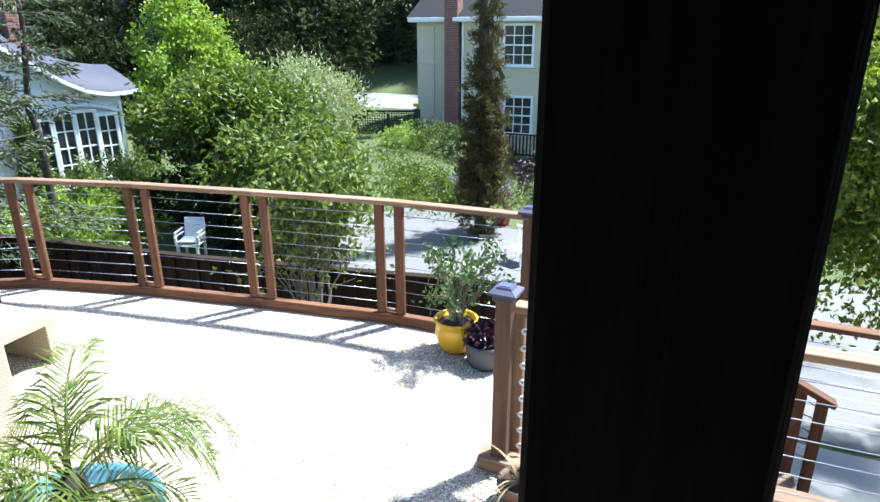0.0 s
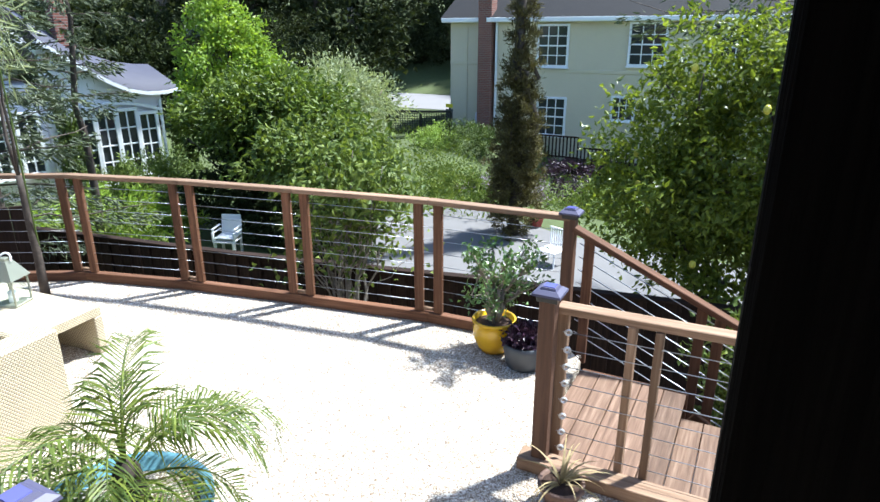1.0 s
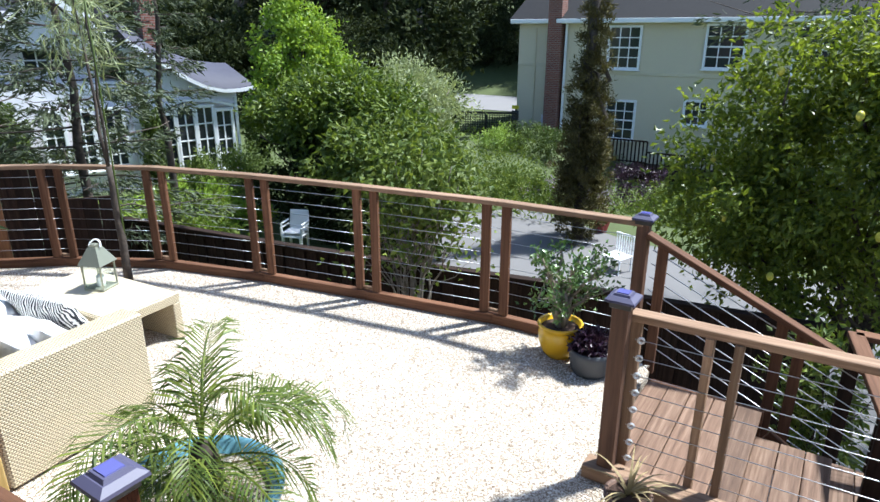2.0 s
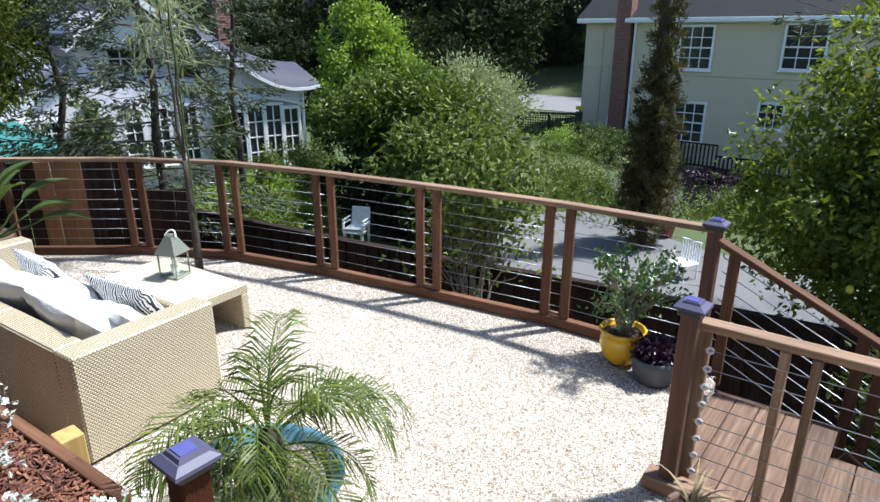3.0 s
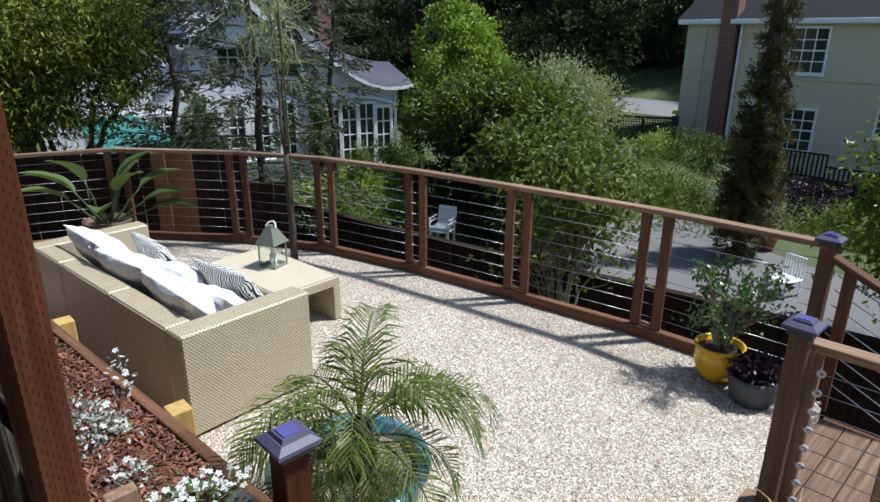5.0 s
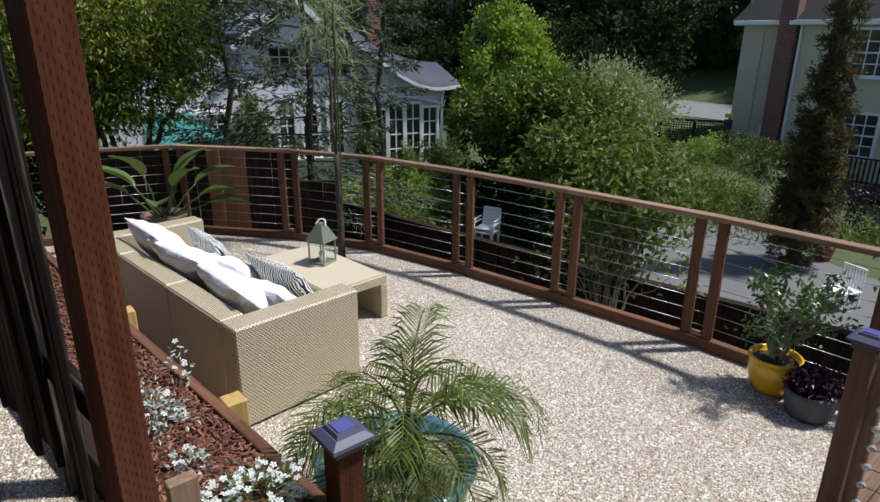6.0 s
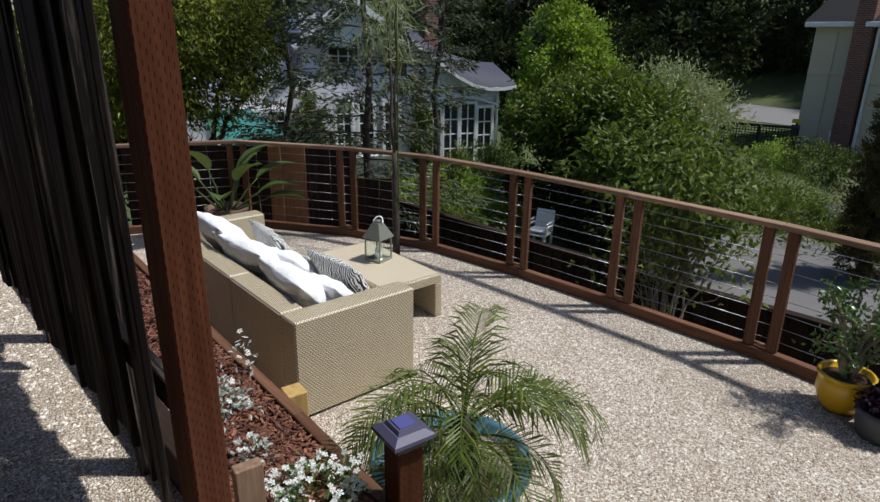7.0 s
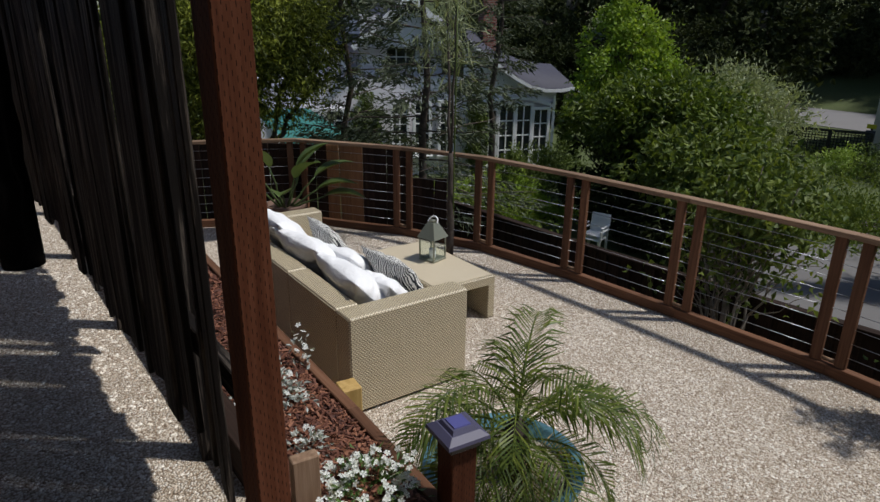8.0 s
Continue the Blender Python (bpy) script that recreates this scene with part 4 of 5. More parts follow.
def build_jade():
    j = thing("jade_plant", -1.39, 4.19, 0, "branching jade plant in a yellow glazed pot", "plant")
    pot(j, [(0.11, 0), (0.15, 0.05), (0.185, 0.15), (0.185, 0.22), (0.175, 0.255), (0.195, 0.27), (0.2, 0.285), (0.19, 0.30), (0.17, 0.29), (0.165, 0.24)], M_YELLOW, 0.17, 0.25, "glossy yellow glazed pot")
    rng = np.random.default_rng(21)
    j.scale = (0.86, 0.86, 0.90)
    tips = []
    for i in range(9):
        bm = bmesh.new()
        az = i * 2.4
        e = Vector((0.34 * math.cos(az) * rng.uniform(0.4, 1), 0.34 * math.sin(az) * rng.uniform(0.4, 1), rng.uniform(0.5, 0.98)))
        mid = Vector((e.x * 0.3, e.y * 0.3, 0.25 + (e.z - 0.25) * 0.5))
        limb_bm(rng, (0.02 * math.cos(az), 0.02 * math.sin(az), 0.24), mid, 0.022, 0.016, 4, 0.15, 6, bm)
        limb_bm(rng, mid, e, 0.016, 0.008, 4, 0.2, 6, bm)
        tips.append(e)
        for q in range(4):
            t2 = mid.lerp(e, rng.uniform(0.2, 1)) + Vector(rng.normal(size=3)) * 0.09
            limb_bm(rng, mid.lerp(e, 0.5), t2, 0.008, 0.005, 3, 0.2, 5, bm)
            tips.append(t2)
        part("stem", bm, M_PALEB, j, "pale grey-brown stem")
    c = np.concatenate([np.array(t)[None] + rng.normal(size=(24, 3)) * np.array([[0.04, 0.04, 0.038]]) for t in tips])
    v, f = leaves(rng, c, 0.055, 0.028, -0.3, 1.0)
    raw("leaves", v, f, M_JADE, j)
    k = thing("purple_plant", -1.10, 4.07, 0, "dark purple leafy plant in a grey pot", "plant")
    k.scale = (0.84, 0.84, 0.95)
    pot(k, [(0.14, 0), (0.165, 0.04), (0.185, 0.16), (0.18, 0.2), (0.17, 0.2), (0.165, 0.17)], M_GREYPOT, 0.17, 0.18, "dark grey round pot")
    p, d = blob_points(np.random.default_rng(4), [(0, 0, 0.24, 0.15, 0.15, 0.09)], 900, 0.3)
    v, f = leaves(np.random.default_rng(5), p, 0.05, 0.03, 0.0, 0.8, d)
    raw("leaves", v, f, M_PURPLE, k)


def build_dry_plant():
    d = thing("dry_plant", -0.44, 2.80, 0, "dried strappy plant in a small brown pot", "plant")
    pot(d, [(0.07, 0), (0.1, 0.08), (0.12, 0.12), (0.12, 0.14), (0.1, 0.14), (0.1, 0.11)], M_TERRA, 0.105, 0.12)
    rng = np.random.default_rng(2)
    for i in range(22):
        az, a, L = rng.uniform(0, 6.28), rng.uniform(0.5, 1.5), rng.uniform(0.18, 0.36)
        V, F, p = [], [], np.array([0.0, 0, 0.12])
        s = np.array([-math.sin(az), math.cos(az), 0])
        for k in range(8):
            w = 0.010 * (1 - k / 7.5)
            V += [p + s * w, p - s * w]
            p = p + np.array([math.cos(a) * math.cos(az), math.cos(a) * math.sin(az), math.sin(a)]) * L / 7
            a -= rng.uniform(0.15, 0.32)
        F = [(2 * k, 2 * k + 1, 2 * k + 3, 2 * k + 2) for k in range(7)]
        raw("leaf_blade", V, F, M_STRAW, d)


def build_bed():
    rng = np.random.default_rng(9)
    m = slab("mulch_bed", [(-1.2, 0.42), (-1.46, 0.83), (-2.15, 0.78), (-3.5, 0.66), (-8.0, 0.28), (-8.0, -0.4), (-1.9, 0.40)], 0.5, 0.772, M_SOIL, "dark soil bed under red bark mulch", "planting bed")
    n = 17000
    t = rng.uniform(0, 1, n) ** 1.5
    x = -1.25 - 5.0 * t
    y1 = np.interp(-x, [1.2, 1.45, 2.15, 3.5, 8], [0.5, 0.82, 0.775, 0.65, 0.25])
    y0 = 0.42 + 0.1424 * (x + 1.2) 
    y = y0 + (y1 - y0) * rng.uniform(0, 1, n)
    c = np.stack([x, y, 0.775 + rng.uniform(0, 0.02, n)], 1)
    ln, wd, th = rng.uniform(0.007, 0.022, n), rng.uniform(0.0025, 0.007, n), 0.002
    a, tilt = rng.uniform(0, 6.28, n), rng.normal(0, 0.35, n)
    d = np.stack([np.cos(a) * np.cos(tilt), np.sin(a) * np.cos(tilt), np.sin(tilt)], 1)
    s = np.stack([-np.sin(a), np.cos(a), rng.normal(0, 0.4, n)], 1)
    k = np.cross(d, s) * th
    v = np.stack([c + d * ln[:, None] * i + s * wd[:, None] * j + k * h for h in (-1, 1) for i, j in ((-1, -1), (1, -0.7), (1, 0.7), (-1, 1))], 1).reshape(-1, 3)
    i = np.arange(n)[:, None] * 8
    f = np.concatenate([i + np.array([q]) for q in ((4, 5, 6, 7), (0, 1, 5, 4), (1, 2, 6, 5), (2, 3, 7, 6), (3, 0, 4, 7))])
    tagged(raw("bark_mulch", v, f, M_MULCH), "red-brown bark mulch chips", "mulch", kind="stuff")


def flower_plant(x, y, w, h, seed, nfl, nleaf, petal, leaf, label, psize=0.011):
    g = thing("bedding_flower", x, y, 0.775, label, "flower", "flowers in the planter")
    rng = np.random.default_rng(seed)
    p, d = blob_points(rng, [(0, 0, h * 0.45, w, w, h * 0.5)], nleaf, 0.2)
    v, f = leaves(rng, p, 0.03, 0.014, -0.2, 0.9, d)
    raw("leaves", v, f, leaf, g)
    p, d = blob_points(rng, [(0, 0, h * 0.55, w, w, h * 0.5)], nfl, 0.8)
    p = p[p[:, 2] > h * 0.3]
    V, F = [], []
    for q in p:
        nrm = Vector((rng.normal() * 0.5, rng.normal() * 0.5, 1)).normalized()
        a = nrm.orthogonal().normalized()
        b = nrm.cross(a)
        for k in range(5):
            t0 = 2 * math.pi * k / 5
            i = len(V)
            V += [Vector(q), Vector(q) + (a * math.cos(t0 - 0.5) + b * math.sin(t0 - 0.5)) * psize + nrm * 0.002, Vector(q) + (a * math.cos(t0) + b * math.sin(t0)) * psize * 1.35, Vector(q) + (a * math.cos(t0 + 0.5) + b * math.sin(t0 + 0.5)) * psize + nrm * 0.002]
            F.append((i, i + 1, i + 2, i + 3))
    raw("blossoms", V, F, petal, g, "small white blossoms")


# ---- buildings ----
def window_unit(parent, w, h, cols, rows, m, arch=0.0, sash=True):
    """Window whose lower left corner is the origin of m, facing -y locally."""
    inv = parent.matrix_basis.inverted()
    wd = part("window", boxbm(w, 0.05, h, 0.0, (w / 2, 0.03, h / 2)), M_PANE, parent, "dark window panes in white frames", m)
    fr = 0.09
    for a, b, c, d in ((-fr, -fr, w + fr, 0), (-fr, h, w + fr, h + fr), (-fr, 0, 0, h), (w, 0, w + fr, h)):
        part("window_frame", boxbm(c - a, 0.1, d - b, 0.006, ((a + c) / 2, -0.01, (b + d) / 2)), M_WPAINT, wd)
    for i in range(1, cols):
        part("glazing_bar", boxbm(0.036, 0.03, h, 0.0, (w * i / cols, -0.01, h / 2)), M_WPAINT, wd)
    for i in range(1, rows):
        t = 0.06 if sash and i * 2 == rows else 0.036
        part("glazing_bar", boxbm(w, 0.032, t, 0.0, (w / 2, -0.012, h * i / rows)), M_WPAINT, wd)
    part("window_sill", boxbm(w + 0.26, 0.14, 0.05, 0.005, (w / 2, -0.04, -fr - 0.02)), M_WPAINT, wd)
    return wd


def build_olive_house():
    H = thing("olive_house", -5.5, 27, GZ, "two-storey olive clapboard house with dark roof", "house")
    x0, x1, d, h = -7.7, 8.0, 9.0, 4.75
    xr = -5.35      # the brick chimney stands between two wall planes
    part("wall", boxbm(x1 - xr, d, h, 0, ((x1 + xr) / 2, d / 2, h / 2)), M_OLIVE, H)
    part("wall", boxbm(xr - x0 - 0.002, d - 1.2, h, 0, ((xr + x0) / 2, d / 2 + 0.9, h / 2)), M_OLIVE, H)
    n = int(h / 0.125)
    part("foundation_wall", boxbm(x1 - xr, d, 1.4, 0, ((x1 + xr) / 2, d / 2 + 0.01, -0.702)), M_OLIVE, H)
    for a, b, yy in ((xr, x1, 0.0), (x0, xr, 0.3)):
        for k in range(n):
            bm = bmesh.new()
            z = k * h / n
            q = [(a, yy - 0.034, z), (b, yy - 0.034, z), (b, yy - 0.002, z + h / n), (a, yy - 0.002, z + h / n), (a, yy, z), (b, yy, z)]
            vs = [bm.verts.new(p) for p in q]
            bm.faces.new((vs[0], vs[1], vs[2], vs[3]))
            bm.faces.new((vs[4], vs[5], vs[1], vs[0]))
            part("clapboard", bm, M_OLIVE, H)
    part("belt_course", boxbm(x1 - xr, 0.05, 0.14, 0.004, ((x1 + xr) / 2, -0.03, 2.72)), M_OLIVE, H)
    part("belt_course", boxbm(xr - x0, 0.05, 0.14, 0.004, ((x0 + xr) / 2, 0.27, 2.95)), M_OLIVE, H)
    for a, b, yy in ((xr - 0.3, x1 + 0.3, -0.35), (x0 - 0.3, xr, 0.0)):
        part("gutter", boxbm(b - a, 0.16, 0.17, 0.01, ((a + b) / 2, yy, h + 0.02)), M_WPAINT, H, "white gutter")
        part("soffit", boxbm(b - a, 0.4, 0.03, 0.0, ((a + b) / 2, yy + 0.22, h - 0.07)), M_WPAINT, H)
    for a, b, yy in ((xr - 0.35, x1 + 0.4, -0.40), (x0 - 0.35, xr, -0.05)):
        bm = bmesh.new()
        z0, z1 = h + 0.11, h + 2.9
        vs = [bm.verts.new(p) for p in ((a, yy, z0), (b, yy, z0), (b, yy + 5, z1), (a, yy + 5, z1), (b, yy + 10, z0), (a, yy + 10, z0), (a, yy, z0 - 0.05), (b, yy, z0 - 0.05))]
        for f in ((0, 1, 2, 3), (3, 2, 4, 5), (6, 7, 1, 0), (0, 3, 5), (1, 4, 2)):
            bm.faces.new([vs[i] for i in f])
        part("roof", bm, M_DROOF, H)
    part("chimney", boxbm(0.62, 0.6, 8.2, 0.01, (-5.75, -0.05, 4.1)), M_BRICK, H, "red brick chimney stack")
    part("downpipe", boxbm(0.09, 0.09, h - 0.3, 0.01, (-5.28, -0.1, h / 2 + 0.1)), M_WPAINT, H)
    part("conduit", boxbm(0.05, 0.05, h - 0.5, 0.005, (-6.85, 0.25, h / 2)), M_OLIVE, H)
    part("roof_vent", lathe([(0.08, 0), (0.08, 0.2), (0.12, 0.21), (0.12, 0.28), (0.02, 0.3)], 10), M_WPAINT, H, "", pose(-1.3, 1.0, h + 0.65))
    for x, z, w, hh, c, r in ((-3.35, 2.95, 1.2, 1.55, 3, 4), (-3.25, 0.05, 1.15, 1.5, 3, 4), (0.45, 3.05, 1.3, 1.5, 3, 4), (-0.05, 0.85, 0.8, 0.85, 3, 3), (3.5, 2.95, 1.2, 1.55, 3, 4)):
        window_unit(H, w, hh, c, r, pose(x, -0.05, z))
    part("meter_box", boxbm(0.35, 0.2, 0.55, 0.01, (-6.1, 0.05, 0.5)), M_STUCCO, H)
    sg = thing("post_sign", -12.7, 26.2, GZ, "small post with a yellow sign", "sign")
    part("post", boxbm(0.06, 0.06, 1.2, 0.003, (0, 0, 0.6)), M_DARKF, sg)
    part("plate", boxbm(0.34, 0.04, 0.16, 0.005, (0, -0.05, 1.12)), M_YSIGN, sg)
    part("plate", boxbm(0.34, 0.04, 0.5, 0.005, (0, -0.05, 0.72)), M_GREYPOT, sg)
    st = thing("house_porch", -6.6, 24.3, GZ - 1.25, "dark timber porch steps with baluster rail", "porch")
    part("platform", boxbm(3.6, 1.6, 0.35, 0.01, (1.3, 0.9, 0.35)), M_DARKF, st)
    for a, b, z in ((-1.2, 0.4, 0.75), (0.4, 3.0, 0.35)):
        part("handrail", boxbm(b - a, 0.08, 0.06, 0.005, ((a + b) / 2, 0.05, z + 0.9)), M_DARKF, st)
        part("bottom_rail", boxbm(b - a, 0.06, 0.05, 0.005, ((a + b) / 2, 0.05, z + 0.1)), M_DARKF, st)
        nb = int((b - a) / 0.14)
        for i in range(nb + 1):
            part("baluster", boxbm(0.05, 0.05, 0.85, 0.0, (a + (b - a) * i / nb, 0.05, z + 0.47)), M_DARKF, st)


def build_gate():
    g = thing("driveway_gate", -13.5, 24.9, GZ, "dark lattice driveway gate", "gate", rz=23)
    w, h = 2.7, 0.95
    for z in (0.08, h):
        part("gate_rail", boxbm(w, 0.06, 0.1, 0.004, (0, 0, z)), M_BLACK, g)
    for x in (-w / 2, 0.0, w / 2):
        part("gate_stile", boxbm(0.1, 0.07, h, 0.004, (x, 0, h / 2)), M_BLACK, g)
    for i in range(26):
        part("lattice_bar", boxbm(0.03, 0.02, h, 0.0, (-w / 2 + w * i / 25, 0.02, h / 2)), M_BLACK, g)
    for i in range(9):
        part("lattice_bar", boxbm(w, 0.02, 0.03, 0.0, (0, 0.04, h * i / 9)), M_BLACK, g)


def build_cottage():
    # local x runs along the front from its right corner to the left as -x, front faces -y
    C = thing("white_cottage", -16.2, 13.4, GZ, "pale stucco cottage with curved slate roof", "house", rz=76)
    part("wall", boxbm(3.0, 5.0, 2.6, 0, (-1.5, 2.5, 1.3)), M_STUCCO, C)
    part("wall", boxbm(7.0, 6.0, 3.0, 0, (-6.502, 3.2, 1.5)), M_STUCCO, C)
    part("wall", boxbm(2.6, 4.0, 4.0, 0, (-4.7, 3.0, 2.8)), M_STUCCO, C)
    # curved, flared roof of the right wing: eave in front, ridge behind
    eave = [(0.62, 2.74), (0.15, 2.68), (-0.35, 2.68), (-0.9, 2.80), (-1.35, 3.02), (-1.8, 3.30), (-2.4, 3.72), (-3.0, 4.15)]
    ridge = [(0.60, 3.34), (0.15, 3.36), (-0.5, 3.46), (-1.0, 3.64), (-1.5, 3.88), (-1.95, 4.18), (-2.5, 4.6), (-3.05, 5.0)]
    bm = bmesh.new()
    a = [bm.verts.new((x, -0.35, z)) for x, z in eave]
    b = [bm.verts.new((x, 1.5, z)) for x, z in ridge]
    e = [bm.verts.new((x, 4.6, z - 0.6)) for x, z in ridge]
    c = [bm.verts.new((x, -0.35, z - 0.08)) for x, z in eave]
    for i in range(len(eave) - 1):
        bm.faces.new((a[i], a[i + 1], b[i + 1], b[i])).smooth = True
        bm.faces.new((b[i], b[i + 1], e[i + 1], e[i]))
        bm.faces.new((c[i], c[i + 1], a[i + 1], a[i]))
    part("roof", bm, M_SLATE, C, "blue-grey slate roof")
    bm = bmesh.new()
    top = [bm.verts.new((x, -0.003, z - 0.02)) for x, z in eave[1:]]
    bot = [bm.verts.new((x, -0.003, 2.2)) for x, z in eave[1:]]
    for i in range(len(top) - 1):
        bm.faces.new((bot[i], bot[i + 1], top[i + 1], top[i]))
    part("gable_wall", bm, M_STUCCO, C)
    for (xa, za), (xb, zb) in zip(eave, eave[1:]):
        part("fascia", boxbm(math.hypot(xb - xa, zb - za) + 0.01, 0.05, 0.10, 0.0), M_WPAINT, C, "", pose((xa + xb) / 2, -0.37, (za + zb) / 2 - 0.07, 0, math.degrees(-math.atan2(zb - za, xb - xa)), 0))
    part("gutter", boxbm(0.1, 5.4, 0.1, 0.01, (0.6, 2.4, 2.70)), M_WPAINT, C)
    part("downpipe", boxbm(0.08, 0.08, 2.3, 0.01, (0.06, -0.08, 1.25)), M_WPAINT, C)
    for k in range(2):
        bm = bmesh.new()
        xc, zc, hw = ((-4.7, 5.35, 1.7), (-8.2, 4.6, 2.2))[k]
        ze = (3.9, 3.0)[k]
        vs = [bm.verts.new(p) for p in ((xc - hw, -0.1 + k, ze), (xc, -0.1 + k, zc), (xc + hw, -0.1 + k, ze), (xc - hw, 6, ze), (xc, 6, zc), (xc + hw, 6, ze))]
        bm.faces.new((vs[0], vs[1], vs[4], vs[3]))
        bm.faces.new((vs[1], vs[2], vs[5], vs[4]))
        part("roof", bm, M_SLATE, C)
        bm = bmesh.new()
        vs = [bm.verts.new(p) for p in ((xc - hw + 0.2, 0.3 + k, ze - 0.02), (xc + hw - 0.2, 0.3 + k, ze - 0.02), (xc, 0.3 + k, zc - 0.15))]
        bm.faces.new(vs)
        part("gable_wall", bm, M_STUCCO, C)
        for s in (-1, 1):
            L = math.hypot(hw, zc - ze)
            part("fascia", boxbm(L, 0.06, 0.16, 0.0), M_WPAINT, C, "", pose(xc + s * hw / 2, -0.12 + k, (zc + ze) / 2 - 0.06, 0, s * math.degrees(math.atan2(zc - ze, hw)), 0))
    part("chimney", boxbm(0.45, 0.5, 6.5, 0.01, (-1.85, 1.2, 3.3)), M_BRICK, C, "orange-red brick chimney")
    for i in range(4):
        window_unit(C, 0.46, 1.72 + (0.14 if i in (1, 2) else 0.0), 2, 4, pose(-2.40 + 0.59 * i, -0.12, 0.28), sash=False)
    arch = [(-2.55 + 0.255 * i, 2.12 + 0.26 * math.sin(math.pi * i / 10)) for i in range(11)]
    for (xa, za), (xb, zb) in zip(arch, arch[1:]):
        part("arch_trim", boxbm(math.hypot(xb - xa, zb - za) + 0.02, 0.12, 0.09, 0.0), M_WPAINT, C, "", pose((xa + xb) / 2, -0.12, (za + zb) / 2, 0, math.degrees(-math.atan2(zb - za, xb - xa)), 0))
    part("bay_base", boxbm(2.75, 0.3, 0.14, 0.01, (-1.27, -0.1, 0.13)), M_WPAINT, C)
    for x in (-5.25, -4.55, -3.75):
        window_unit(C, 0.42, 1.5, 2, 5, pose(x + 0.015, -0.04 - 0.01, 0.75), sash=False)
    for x in (-8.6, -7.9, -7.2):
        window_unit(C, 0.45, 1.1, 2, 4, pose(x, 0.15, 0.95), sash=False)
    window_unit(C, 0.9, 1.1, 3, 4, pose(-5.2, 0.95, 3.3))
    window_unit(C, 0.8, 1.0, 3, 3, pose(-8.4, 0.95 + 0.25, 3.25))
    T = thing("teal_canopy", -16.0, 4.95, GZ + 0.55, "teal canvas garden canopy", "canopy", rz=105)
    T.scale = (0.6, 0.7, 1.0)
    bm = bmesh.new()
    vs = [bm.verts.new(p) for p in ((-1.6, -1.2, 1.25), (1.6, -1.2, 1.2), (1.4, 1.2, 1.75), (-1.4, 1.2, 1.8), (-1.6, -1.2, 1.1), (1.6, -1.2, 1.05))]
    bm.faces.new(vs[:4])
    bm.faces.new((vs[4], vs[5], vs[1], vs[0]))
    part("canvas", bm, M_TEAL, T)
    for x in (-1.5, 1.5):
        part("pole", boxbm(0.05, 0.05, 1.75, 0, (x, -1.15, 0.325)), M_WPAINT, T)


def build_chairs():
    c = thing("plastic_chair", -9.05, 8.85, GZ, "white moulded plastic garden armchair in a stack", "chair", "stacked garden chairs", rz=20)
    part("seat", boxbm(0.46, 0.44, 0.035, 0.012, (0, 0, 0.42)), M_WPLAS, c)
    bm = boxbm(0.46, 0.03, 0.44, 0.012, (0, 0, 0.22))
    part("backrest", bm, M_WPLAS, c, "", pose(0, 0.22, 0.44, -14, 0, 0))
    for x in (-0.22, 0.22):
        for y in (-0.2, 0.2):
            part("leg", boxbm(0.05, 0.05, 0.42, 0.008, (x, y, 0.21)), M_WPLAS, c)
        part("armrest", boxbm(0.05, 0.44, 0.03, 0.008, (x * 1.15, 0, 0.64)), M_WPLAS, c)
        part("arm_support", boxbm(0.04, 0.04, 0.22, 0.005, (x * 1.15, -0.19, 0.53)), M_WPLAS, c)
    c.scale = (0.88, 0.88, 0.84)
    copy_thing(c, pose(-9.07, 8.88, GZ + 0.075, 0, 0, 23))
    m = thing("wire_chair", -3.1, 11.3, GZ + 0.03, "pale metal slatted garden chair", "chair", rz=-20)
    m.scale = (0.85, 0.85, 0.72)
    part("seat", boxbm(0.5, 0.48, 0.03, 0.01, (0, 0, 0.42)), M_WPLAS, m)
    for i in range(8):
        part("back_slat", boxbm(0.02, 0.02, 0.5, 0.0, (-0.22 + 0.063 * i, 0.24, 0.68)), M_WPLAS, m)
    part("back_top", boxbm(0.5, 0.04, 0.05, 0.01, (0, 0.24, 0.94)), M_WPLAS, m)
    for x in (-0.22, 0.22):
        for y in (-0.2, 0.22):
            part("leg", boxbm(0.03, 0.03, 0.42, 0.0, (x, y, 0.21)), M_WPLAS, m)
    r = thing("red_flowerpot", -4.2, 13.6, GZ, "small red flowerpot on the patio", "flowerpot")
    part("pot", lathe([(0.12, 0), (0.2, 0.3), (0.2, 0.34), (0.17, 0.34)], 16), M_PINK, r)


# ---- assembly ----
build_pebbles()
build_railing()
build_near_railing()
build_landing()
build_garden_fence()
build_retaining()
build_pergola()
build_sofa()
build_pillows()
build_table()
build_lantern()
build_palm()
build_strelitzia()
build_jade()
build_dry_plant()
build_bed()
flower_plant(-1.62, 0.66, 0.16, 0.13, 1, 260, 320, M_PETAL, M_JADE, "white bacopa flowers in the bark mulch")
flower_plant(-2.35, 0.52, 0.16, 0.16, 2, 20, 420, M_PETAL, M_DUSTY, "silver-leaved plant with white flowers in the mulch")
flower_plant(-2.62, 0.74, 0.05, 0.2, 3, 14, 40, M_PETAL, M_DUSTY, "small silver sprig in the mulch", 0.012)
flower_plant(-1.95, 0.56, 0.07, 0.1, 4, 16, 70, M_PETAL, M_DUSTY, "small white flowers in the mulch")
build_olive_house()
build_gate()
build_cottage()
build_chairs()

